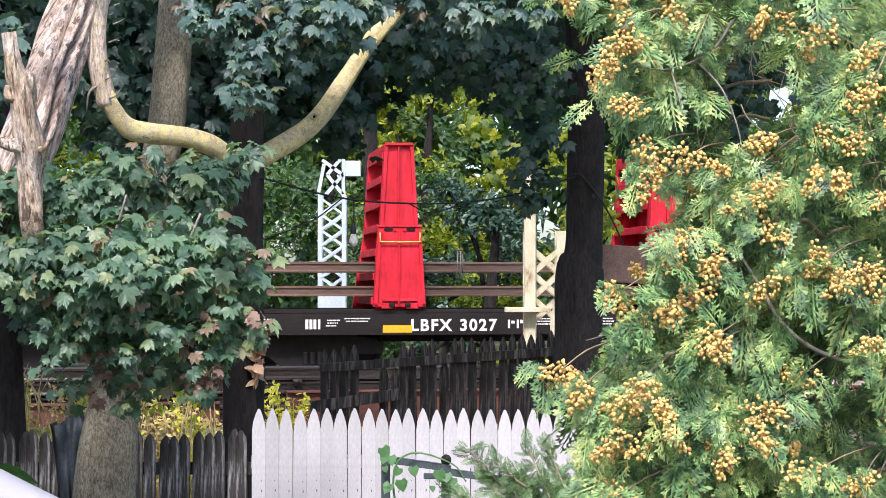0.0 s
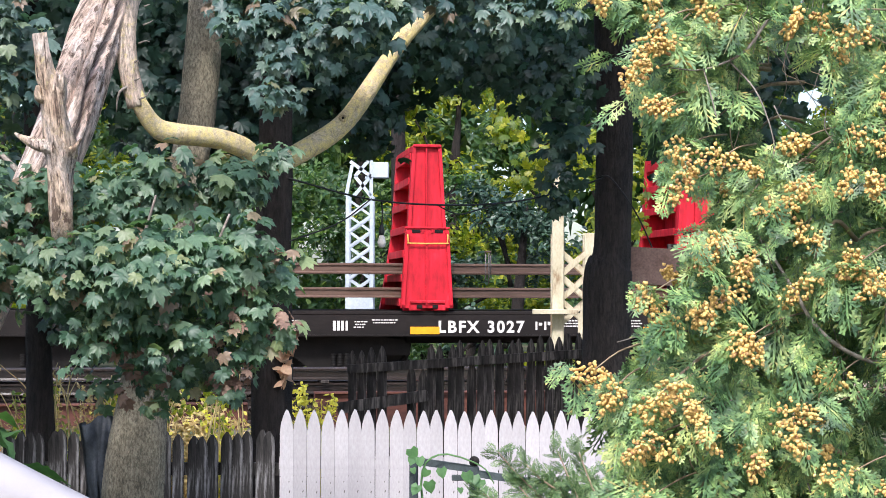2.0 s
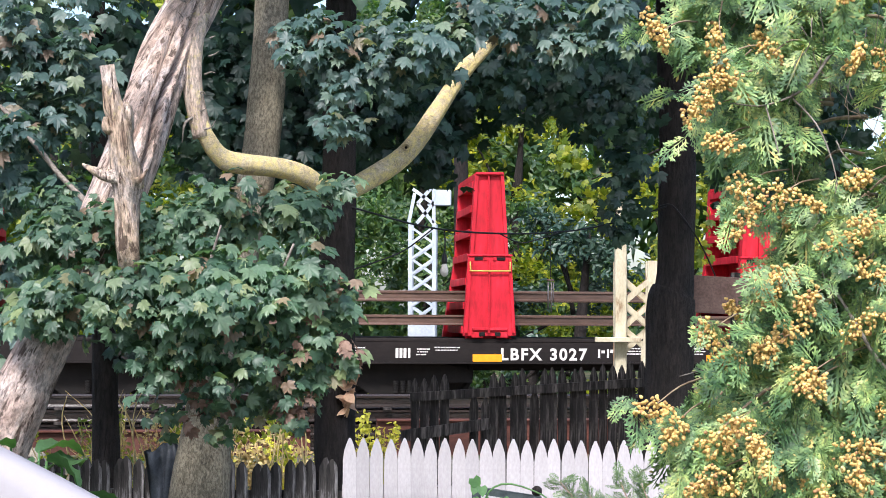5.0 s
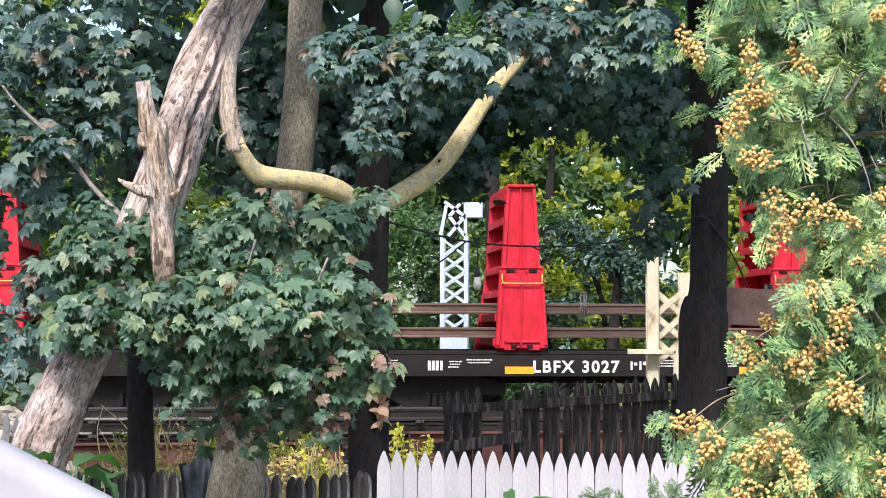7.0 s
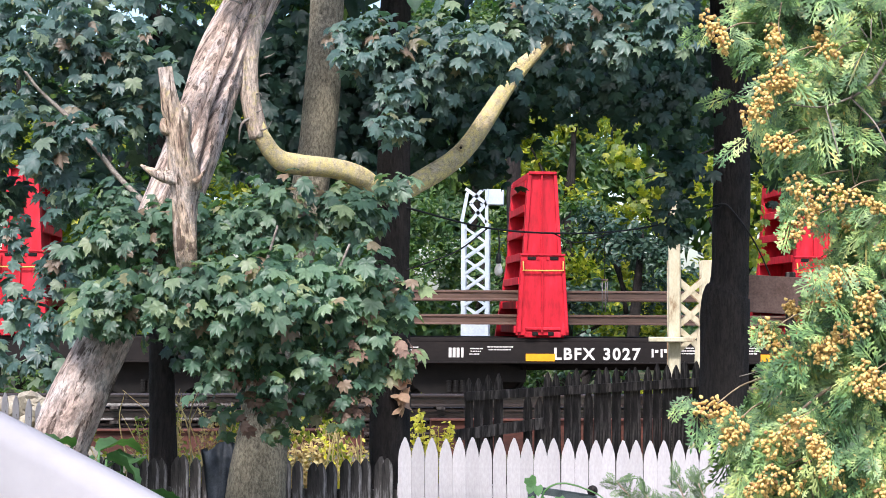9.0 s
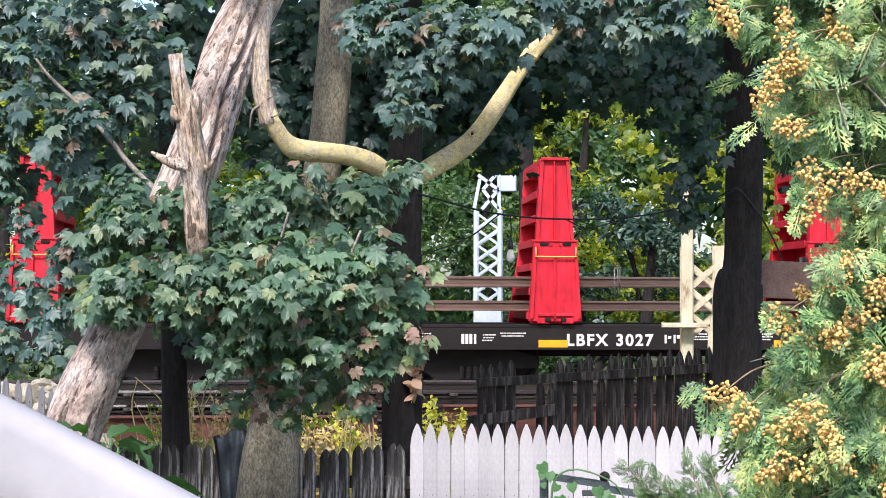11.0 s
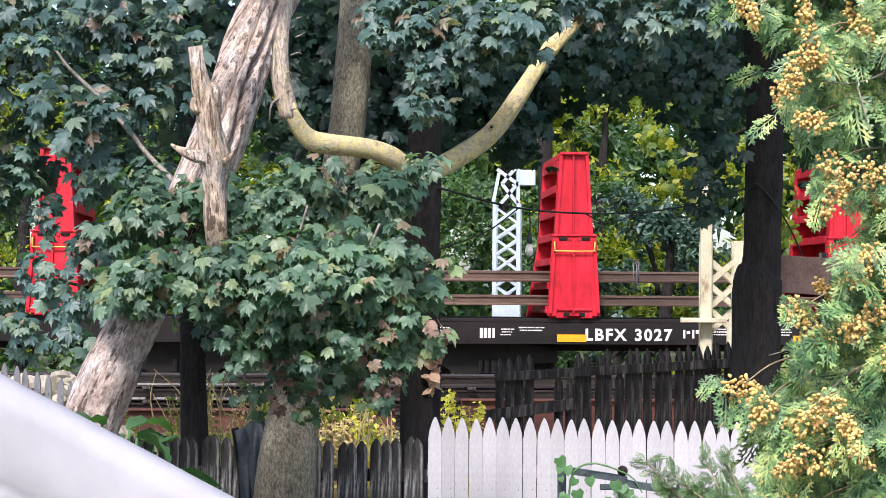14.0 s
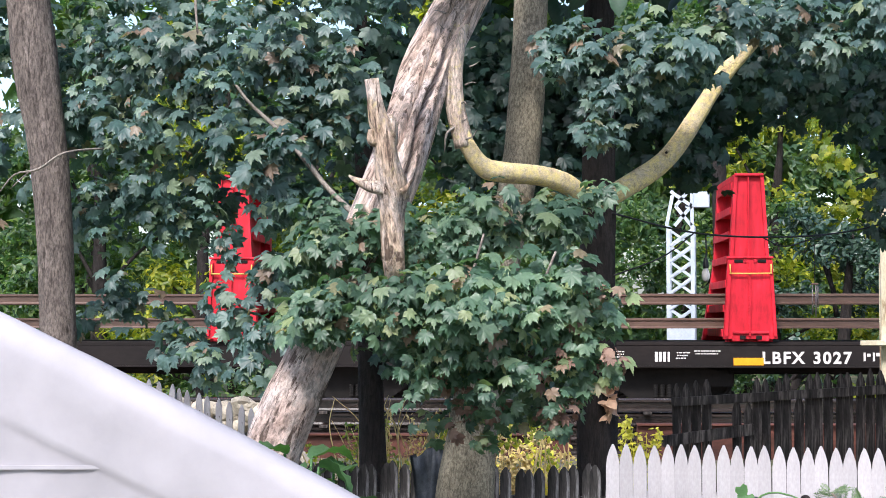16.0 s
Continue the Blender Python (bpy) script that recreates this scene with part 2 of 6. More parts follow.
M_STONE = mat_surface("tan_stone", [(0.3, (0.28, 0.24, 0.18)), (0.7, (0.48, 0.43, 0.35))], 9, 0.85, random_piece=0.3)
M_TARP = mat_surface("blue_grey_tarp", [(0.3, (0.018, 0.024, 0.032)), (0.7, (0.085, 0.10, 0.125))], 9, 0.55)
M_GATE = mat_surface("dark_tube_paint", [(0.3, (0.03, 0.042, 0.045)), (0.7, (0.07, 0.085, 0.09))], 20, 0.5)
M_WIRE = mat_surface("black_cable", [(0.3, (0.008, 0.008, 0.009)), (0.7, (0.016, 0.016, 0.018))], 20, 0.5)
M_BROWNBOARD = mat_surface("brown_plywood", [(0.3, (0.14, 0.085, 0.07)), (0.7, (0.23, 0.15, 0.125))], 5, 0.8)
M_BALLAST = mat_surface("ballast_stone", [(0.3, (0.22, 0.17, 0.14)), (0.7, (0.42, 0.34, 0.28))], 5, 0.9, bump_s=0.8, bump_d=0.03)


M_BARK_PLATE = mat_bark("pinkish_plated_bark", [(0.32, (0.42, 0.30, 0.25)), (0.5, (0.64, 0.50, 0.44)), (0.66, (0.82, 0.72, 0.68))], 17, 1.0, tilt=24, draw=0.24, crack=0.035, fray=4)


def cedar_material():
    """Scale leaves: tone drifts from bough to bough and from spray to spray, with paler strands."""
    m, nt, b = mat_new("cedar_spray")
    tone = mixc(nt, 0.45, tex_noise(nt, 9, 3, 0.6), tex_noise(nt, 34, 2, 0.5))
    col = ramp(nt, tone, [(0.40, (0.040, 0.095, 0.040)), (0.47, (0.105, 0.205, 0.080)), (0.54, (0.23, 0.355, 0.135)), (0.62, (0.45, 0.53, 0.215))])
    g = nt.nodes.new("ShaderNodeNewGeometry")
    strand = ramp(nt, g.outputs["Random Per Island"], [(0, (0.62,) * 3), (0.6, (1.0,) * 3), (0.95, (1.3, 1.22, 1.0)), (0.97, (1.9, 1.05, 0.9))])
    col = mixc(nt, 1.0, col, strand, "MULTIPLY")
    nt.links.new(col, b.inputs["Base Color"])
    b.inputs["Roughness"].default_value = 0.5
    t = nt.nodes.new("ShaderNodeBsdfTranslucent")
    nt.links.new(mixc(nt, 1.0, col, (1.3, 1.5, 0.6), "MULTIPLY"), t.inputs[0])
    mx = nt.nodes.new("ShaderNodeMixShader")
    mx.inputs[0].default_value = 0.16
    nt.links.new(b.outputs[0], mx.inputs[1])
    nt.links.new(t.outputs[0], mx.inputs[2])
    nt.links.new(mx.outputs[0], nt.nodes["Material Output"].inputs[0])
    return m


def cone_material():
    """Ripe cones: straw to rust, each one its own tone, darker between the scales."""
    m, nt, b = mat_new("cedar_cone")
    oi, g = nt.nodes.new("ShaderNodeObjectInfo"), nt.nodes.new("ShaderNodeNewGeometry")
    add = nt.nodes.new("ShaderNodeMath")
    add.operation = "ADD"
    nt.links.new(oi.outputs["Random"], add.inputs[0])
    nt.links.new(g.outputs["Random Per Island"], add.inputs[1])
    frac = nt.nodes.new("ShaderNodeMath")
    frac.operation = "FRACT"
    nt.links.new(add.outputs[0], frac.inputs[0])
    col = ramp(nt, frac.outputs[0], [(0, (0.32, 0.17, 0.07)), (0.18, (0.56, 0.35, 0.11)), (0.6, (0.68, 0.45, 0.14)), (1, (0.80, 0.59, 0.22))])
    fleck = ramp(nt, tex_noise(nt, 160, 3, 0.6), [(0.35, (0.62,) * 3), (0.6, (1.08,) * 3)])
    nt.links.new(mixc(nt, 1.0, col, fleck, "MULTIPLY"), b.inputs["Base Color"])
    b.inputs["Roughness"].default_value = 0.65
    return m


M_CEDAR, M_CONE = cedar_material(), cone_material()


def ground_material():
    m, nt, b = mat_new("yard_and_gravel_soil")
    coarse = tex_noise(nt, 0.5, 6, 0.65)
    soil = ramp(nt, coarse, [(0.35, (0.045, 0.075, 0.022)), (0.5, (0.075, 0.085, 0.035)), (0.62, (0.16, 0.125, 0.085))])
    fine = ramp(nt, tex_noise(nt, 14, 6, 0.7), [(0.3, (0.55,) * 3), (0.7, (1.2,) * 3)])
    nt.links.new(mixc(nt, 1.0, soil, fine, "MULTIPLY"), b.inputs["Base Color"])
    b.inputs["Roughness"].default_value = 0.95
    bump(nt, b, fine, 0.8, 0.03)
    return m


M_GROUND = ground_material()

# ---- builders ----
def finish(name, me, material, parent=None, label="", smooth=False):
    me.materials.append(material)
    if smooth:
        me.polygons.foreach_set("use_smooth", [True] * len(me.polygons))
    ob = new(name, me)
    if parent is not None:
        ob.parent = parent
    if label:
        tagged(ob, label)
    return ob


def part(name, bm, material, parent=None, label="", smooth=False):
    me = bpy.data.meshes.new(name)
    bmesh.ops.recalc_face_normals(bm, faces=bm.faces)
    bm.to_mesh(me)
    bm.free()
    return finish(name, me, material, parent, label, smooth)


def thing(name, at, label, category, group="", kind="", turn=0.0):
    ob = new(name)
    ob.matrix_basis = pose(*at, 0, 0, turn)
    return tagged(ob, label, category, group, kind)


def put_box(bm, size, at=(0, 0, 0), rot=(0, 0, 0), bev=0.0):
    made = bmesh.ops.create_cube(bm, size=1.0)
    vs = made["verts"]
    bmesh.ops.scale(bm, vec=size, verts=vs)
    if bev:
        es = list({e for v in vs for e in v.link_edges})
        r = bmesh.ops.bevel(bm, geom=es, offset=bev, segments=1, affect="EDGES", profile=0.5)
        vs = list({v for f in r["faces"] for v in f.verts} | {v for v in vs if v.is_valid})
    bmesh.ops.transform(bm, matrix=pose(*at, *rot), verts=vs)
    return bm


def box(size, at=(0, 0, 0), rot=(0, 0, 0), bev=0.0):
    return put_box(bmesh.new(), size, at, rot, bev)


def prism(outline, depth, axis="y"):
    """Extrude a closed outline of (u, z) by depth along y (or x)."""
    bm = bmesh.new()
    rows = []
    for d in (0, depth):
        rows.append([bm.verts.new((u, d, z) if axis == "y" else (d, u, z)) for u, z in outline])
    n = len(outline)
    bm.faces.new(rows[0])
    bm.faces.new(rows[1][::-1])
    for i in range(n):
        j = (i + 1) % n
        bm.faces.new((rows[0][j], rows[0][i], rows[1][i], rows[1][j]))
    return bm


def glide(pts, steps):
    """Points of a smooth line through pts (Catmull-Rom); entries may be longer than 3."""
    p = np.array(pts, float)
    p = np.vstack([2 * p[0] - p[1], p, 2 * p[-1] - p[-2]])
    out = []
    for i in range(1, len(p) - 2):
        for k in range(steps):
            t = k / steps
            a, b, c, d = p[i - 1 : i + 3]
            out.append(0.5 * (2 * b + (c - a) * t + (2 * a - 5 * b + 4 * c - d) * t * t + (3 * b - a - 3 * c + d) * t**3))
    out.append(p[-2])
    return np.array(out)


def tube(name, pts, material, parent=None, label="", sides=10, steps=4, lump=0.0, ridge=0.0, seed=0, smooth=True, split=0.0):
    """A round stem along (x, y, z, radius) rows, with lumps, lengthwise ridges and, with split, deep cracks."""
    line = glide(pts, steps)
    verts, faces = [], []
    up = Vector((0.3, -1, 0.1))
    run = 0.0
    for i, (x, y, z, r) in enumerate(line):
        a, b = line[max(i - 1, 0)][:3], line[min(i + 1, len(line) - 1)][:3]
        way = Vector(b - a).normalized()
        side = way.cross(up).normalized()
        fore = side.cross(way)
        run += (Vector(line[i][:3]) - Vector(line[i - 1][:3])).length if i else 0
        for k in range(sides):
            ang = math.tau * k / sides
            dv = side * math.cos(ang) + fore * math.sin(ang)
            rr = r
            if lump:
                rr *= 1 + lump * noise.noise((dv.x * 1.4 + seed, dv.y * 1.4, run * 2.2))
            if ridge:
                rr *= 1 + ridge * noise.noise((math.cos(ang) * 5 + seed, math.sin(ang) * 5, run * 1.3))
            if split:
                for c0, w0, amt in ((1.15, 0.09, 1.5), (1.75, 0.06, 0.9), (2.2, 0.05, 0.6), (0.65, 0.05, 0.5)):
                    off = ang - (c0 + 0.22 * noise.noise((run * 2.5, c0 * 7, 3)))
                    rr -= r * split * amt * math.exp(-((off / w0) ** 2)) * (0.55 + 0.6 * noise.noise((run * 1.6, c0, 8)))
            verts.append(Vector((x, y, z)) + dv * rr)
    for i in range(len(line) - 1):
        for k in range(sides):
            j = (k + 1) % sides
            faces.append((i * sides + k, i * sides + j, (i + 1) * sides + j, (i + 1) * sides + k))
    faces.append(tuple(range(sides))[::-1])
    faces.append(tuple((len(line) - 1) * sides + k for k in range(sides)))
    me = bpy.data.meshes.new(name)
    me.from_pydata(verts, [], faces)
    return finish(name, me, material, parent, label, smooth)


def scatter(name, template, places, normals, tips, sizes, material, parent=None, label="", smooth=False):
    """Many copies of a small template in one mesh: each at its place, its face along its normal and its tip along tips."""
    tv, tf = template
    tv = np.array(tv, float)
    places, nz, tp = (np.array(a, float) for a in (places, normals, tips))
    nz /= np.linalg.norm(nz, axis=1, keepdims=True) + 1e-9
    ty = tp - (tp * nz).sum(1, keepdims=True) * nz
    ty /= np.linalg.norm(ty, axis=1, keepdims=True) + 1e-9
    tx = np.cross(ty, nz)
    rot = np.stack([tx, ty, nz], 2)
    sizes = np.broadcast_to(np.asarray(sizes, float), (len(places),))
    v = np.einsum("mij,nj->mni", rot, tv) * sizes[:, None, None] + places[:, None]
    counts = np.array([len(f) for f in tf])
    idx = np.concatenate([np.array(f) for f in tf])
    m, n = len(places), len(tv)
    me = bpy.data.meshes.new(name)
    me.vertices.add(m * n)
    me.vertices.foreach_set("co", v.reshape(-1))
    loops = (idx[None] + np.arange(m)[:, None] * n).reshape(-1)
    me.loops.add(len(loops))
    me.loops.foreach_set("vertex_index", loops.astype(np.int32))
    tot = np.tile(counts, m)
    me.polygons.add(len(tot))
    me.polygons.foreach_set("loop_start", np.concatenate([[0], np.cumsum(tot)[:-1]]).astype(np.int32))
    me.polygons.foreach_set("loop_total", tot.astype(np.int32))
    me.update(calc_edges=True)
    return finish(name, me, material, parent, label, smooth)


def leaf_maple(droop=0.55, fold=0.10, twist=0.0, crease=0.30):
    """Broad five-lobed leaf about one unit across, tip along +y, creased along its veins and drooping at its edges."""
    half = [(90, 0.66), (83, 0.53), (77, 0.54), (67, 0.41), (58, 0.50), (51, 0.52), (42, 0.65), (33, 0.52), (26, 0.53), (15, 0.41), (3, 0.49), (-10, 0.57), (-24, 0.43), (-52, 0.36), (-72, 0.27)]
    pol = half + [(180 - a, r) for a, r in half[1:][::-1]] + [(-90, 0.12)]
    pol.sort()
    vs = [(0, 0, 0.02)]
    for a, r in pol:
        x, y = r * math.cos(radians(a)), r * math.sin(radians(a))
        vs.append((x, y, -droop * r * r + fold * abs(x) + twist * x * y + crease * (0.50 - r)))
    n = len(pol)
    return vs, [(0, 1 + i, 1 + (i + 1) % n) for i in range(n)]


def leaf_simple():
    vs = [(0, -0.5, 0), (0.30, -0.12, -0.05), (0.22, 0.18, -0.08), (0, 0.5, -0.16), (-0.22, 0.18, -0.08), (-0.30, -0.12, -0.05), (0, 0, 0.05)]
    return vs, [(6, i, (i + 1) % 6) for i in range(6)]


def leaf_sprig():
    """Three small leaves on one stalk, for crowns that stay far off."""
    vs, fs = [], []
    for ang, off in ((0, 0.28), (115, 0.26), (240, 0.24)):
        c, s = math.cos(radians(ang)), math.sin(radians(ang))
        b = len(vs)
        for x, y, z in ((0, -0.06, 0), (0.17, 0.16, 0.05), (0.10, 0.36, 0), (0, 0.52, -0.08), (-0.11, 0.34, 0), (-0.16, 0.15, 0.05)):
            vs.append((x * c - y * s, x * s + y * c, z + 0.10 * (ang == 115) - 0.08 * (ang == 240)))
        fs += [(b, b + 1, b + 2), (b, b + 2, b + 3), (b, b + 3, b + 4), (b, b + 4, b + 5)]
    return vs, fs


MAPLE, SIMPLE, SPRIG = leaf_maple(), leaf_simple(), leaf_sprig()
MAPLES = [leaf_maple(0.45, 0.05, 0.25), leaf_maple(0.8, 0.3, -0.2, 0.45), leaf_maple(0.6, -0.15, -0.35), leaf_maple(1.0, 0.5, 0.3, 0.2)]
rng = np.random.default_rng(7)


def in_blobs(blobs, per_area, deep=1.0, shell=0.5):
    """Random places in ellipsoids (x, y, z, half width, half height), thicker towards the skin; gives places and outward ways."""
    ps, outs = [], []
    for x, y, z, rx, rz in blobs:
        n = max(4, int(per_area * rx * rz))
        d = rng.normal(size=(n, 3))
        d /= np.linalg.norm(d, axis=1, keepdims=True)
        r = rng.random(n) ** shell * (1 + 0.22 * rng.normal(size=n))
        ry = deep * 0.5 * (rx + rz)
        ps.append(np.array([x, y, z]) + d * r[:, None] * [rx, ry, rz])
        outs.append(d)
    return np.vstack(ps), np.vstack(outs)


def crown(name, blobs, material, parent, size, per_area, template=MAPLE, deep=1.0, face=(0, -0.75, 0.55), spread=0.55, label="", shell=0.5):
    p, d = in_blobs(blobs, per_area, deep, shell)
    n = len(p)
    nrm = np.array(face) + 0.35 * d + spread * rng.normal(size=(n, 3))
    tip = np.array([0, -0.15, -1.0]) + 0.5 * d + 0.45 * rng.normal(size=(n, 3))
    s = size * rng.uniform(0.65, 1.2, n)
    return tagged(scatter(name, template, p, nrm, tip, s, material, parent, label), kind="stuff")


def shoots(name, blobs, material, parent, size, per_area, deep=1.0, label="", shell=0.45, up=0.8):
    """Foliage in rosettes: each shoot spreads five to nine lobed leaves round its tip, facing out and up, their points hanging."""
    p, d = in_blobs(blobs, per_area / 7.0, deep, shell)
    n = len(p)
    axis = 0.55 * d + np.array([0, -0.40, 0.35]) + 0.35 * rng.normal(size=(n, 3))
    axis /= np.linalg.norm(axis, axis=1, keepdims=True)
    side = np.cross(axis, rng.normal(size=(n, 3)))
    side /= np.linalg.norm(side, axis=1, keepdims=True)
    fore = np.cross(axis, side)
    scale = rng.uniform(0.75, 1.15, n)
    P, N, T, S = [], [], [], []
    for k in range(9):
        has = rng.random(n) < (1.0 if k < 5 else 0.5)
        a = 2.4 * k + rng.normal(size=n) * 0.35
        out = side * np.cos(a)[:, None] + fore * np.sin(a)[:, None]
        tip = 0.95 * out + 0.25 * axis + np.array([0, -0.10, -0.55]) + 0.2 * rng.normal(size=(n, 3))
        big = size * scale * (1.1 - 0.06 * k) * rng.uniform(0.75, 1.15, n)
        pos = p + tip * (big * 0.72)[:, None] - axis * (0.035 * (k % 3))
        nrm = 0.55 * axis + 0.30 * out + np.array([0, -0.30, up]) + 0.33 * rng.normal(size=(n, 3))
        P.append(pos[has]), N.append(nrm[has]), T.append(tip[has]), S.append(big[has])
    P, N, T, S = np.vstack(P), np.vstack(N), np.vstack(T), np.concatenate(S)
    for q, template in enumerate(MAPLES):
        sel = np.arange(len(P)) % len(MAPLES) == q
        tagged(scatter(name, template, P[sel], N[sel], T[sel], S[sel], material, parent, label), kind="stuff")


# ---- ground ----
def ground_height(x, y):
    z = 0.05 * noise.noise((x * 0.35, y * 0.35, 0)) + 0.015 * noise.noise((x * 2, y * 2, 4))
    lift = min(max((y - 13.5) / 4.0, 0), 1)
    z += 0.12 * lift * (3 - 2 * lift) * lift
    return z


def ground():
    xs = np.unique(np.concatenate([np.linspace(-16, 12, 85), -16 - np.geomspace(1, 1500, 16), 12 + np.geomspace(1, 1500, 16)]))
    ys = np.unique(np.concatenate([np.linspace(-3, 42, 100), 42 + np.geomspace(1, 1800, 18), -3 - np.geomspace(1, 900, 12)]))
    verts = [(x, y, ground_height(x, y)) for y in ys for x in xs]
    w = len(xs)
    faces = [(j * w + i, j * w + i + 1, (j + 1) * w + i + 1, (j + 1) * w + i) for j in range(len(ys) - 1) for i in range(w - 1)]
    me = bpy.data.meshes.new("ground")
    me.from_pydata(verts, [], faces)
    tagged(finish("ground", me, M_GROUND, smooth=True), "grassy yard soil running on to the railway", "ground", kind="structure")


ground()

# the railway runs slightly askew: local x along it, local y away from the yard
TRACK = pose(-4.79, 30.78, 0, 0, 0, 9)


def on_track(s, off, z):
    p = TRACK @ Vector((s, off, z))
    return (p.x, p.y, p.z)


def ballast():
    bm = bmesh.new()
    ss, prof = np.linspace(-60, 60, 161), [(-3.2, -0.05), (-1.6, 0.30), (-0.7, 0.50), (3.4, 0.50), (4.6, 0.2), (5.6, -0.05)]
    rows = []
    for s in ss:
        rows.append([bm.verts.new((s, o + 0.15 * noise.noise((s, o, 1)), z + (0.06 * noise.noise((s * 2, o * 2, 3)) if 0 < i < 5 else 0))) for i, (o, z) in enumerate(prof)])
    for a, b in zip(rows, rows[1:]):
        for i in range(5):
            bm.faces.new((a[i], b[i], b[i + 1], a[i + 1]))
    ob = part("ballast", bm, M_BALLAST, smooth=True)
    ob.matrix_basis = TRACK
    tagged(ob, "bank of pale brown crushed stone under the track", "ballast", kind="structure")


ballast()

RAIL_OUT = [(-0.076, 0), (0.076, 0), (0.076, 0.012), (0.009, 0.042), (0.009, 0.132), (0.038, 0.142), (0.038, 0.174), (0.031, 0.182), (-0.031, 0.182), (-0.038, 0.174), (-0.038, 0.142), (-0.009, 0.132), (-0.009, 0.042), (-0.076, 0.012)]


def rail_mesh(length):
    bm = prism(RAIL_OUT, length, axis="x")
    bmesh.ops.translate(bm, vec=(-length / 2, 0, 0), verts=bm.verts)
    return bm


for off in (0.68, 2.115):
    ob = part("running_rail", rail_mesh(110), M_RAIL_OLD)
    ob.matrix_basis = TRACK @ pose(0, off, 0.58)
    tagged(ob, "rusty steel running rail of the railway track", "rail", group="running rails")
tie = part("sleeper", box((0.24, 2.6, 0.16), bev=0.012), M_DARKWOOD)
tie.matrix_basis = TRACK @ pose(0, 1.4, 0.50)
tagged(tie, "dark timber sleeper bedded in the ballast", "sleeper", group="track sleepers")
for k in range(-22, 34):
    if k:
        copy_thing(tie, TRACK @ pose(0.55 * k, 1.4, 0.50, 0, 0, random.uniform(-1, 1)))

# ---- train ----
DECK_Z = 1.83


def letters(text, size, at, parent, material=M_LETTER, name="lettering"):
    cu = bpy.data.curves.new(name, "FONT")
    cu.body, cu.size, cu.extrude, cu.align_x = text, size, 0.002, "LEFT"
    cu.offset, cu.space_character = size * 0.03, 1.22
    tmp = new("text_tmp", cu)
    me = bpy.data.meshes.new_from_object(tmp.evaluated_get(bpy.context.evaluated_depsgraph_get()))
    bpy.data.objects.remove(tmp)
    me.transform(pose(0, 0, 0, 90, 0, 0))
    ob = finish(name, me, material, parent)
    ob.matrix_basis = pose(*at)
    return ob


def bars(rows, parent, name="stencil_bar"):
    """Unreadable stencilling: short bars (s, z, length, height) on the sill."""
    for s, z, w, h in rows:
        part(name, box((w, 0.006, h), (s + w / 2, -0.004, z)), M_LETTER, parent)


def wheel():
    bm = bmesh.new()
    prof = [(0.0, 0.09), (0.10, 0.09), (0.13, 0.03), (0.34, 0.03), (0.37, 0.07), (0.42, 0.07), (0.425, -0.05), (0.45, -0.07), (0.45, -0.09), (0.36, -0.09), (0.30, -0.02), (0, -0.02)]
    n = 28
    rows = [[bm.verts.new((r * math.cos(math.tau * k / n), -y, r * math.sin(math.tau * k / n))) for k in range(n)] for r, y in prof[1:-1]]
    for a, b in zip(rows, rows[1:]):
        for k in range(n):
            bm.faces.new((a[k], a[(k + 1) % n], b[(k + 1) % n], b[k]))
    bm.faces.new(rows[0])
    bm.faces.new(rows[-1][::-1])
    return bm


def truck(parent, s):
    frame_bm = prism([(-1.25, 0.38), (-1.25, 0.58), (-0.5, 0.78), (0.5, 0.78), (1.25, 0.58), (1.25, 0.38), (0.85, 0.38), (0.5, 0.12), (-0.5, 0.12), (-0.85, 0.38)], 0.14)
    side = part("truck_frame", frame_bm, M_IRON, parent)
    side.matrix_basis = pose(s, 0.32, 0.66)
    for ds in (-0.86, 0.86):
        for off in (0.62, 2.15):
            w = part("wheel", wheel(), M_IRON, parent, smooth=False)
            w.matrix_basis = pose(s + ds, off, 1.20, 0, 0, 0 if off < 1 else 180)
        ax = part("axle", box((0.14, 1.6, 0.14), bev=0.03), M_IRON, parent)
        ax.matrix_basis = pose(s + ds, 1.4, 1.20)
    for ds in (-0.12, 0.0, 0.12):
        sp = part("spring", tubes_coil(0.05, 0.22), M_IRON, parent)
        sp.matrix_basis = pose(s + ds, 0.26, 0.86)


def tubes_coil(r, h):
    bm = bmesh.new()
    for k in range(5):
        bmesh.ops.create_cone(bm, cap_ends=True, segments=8, radius1=r, radius2=r * 0.8, depth=h / 7, matrix=pose(0, 0, h * (k + 0.5) / 5))
    return bm


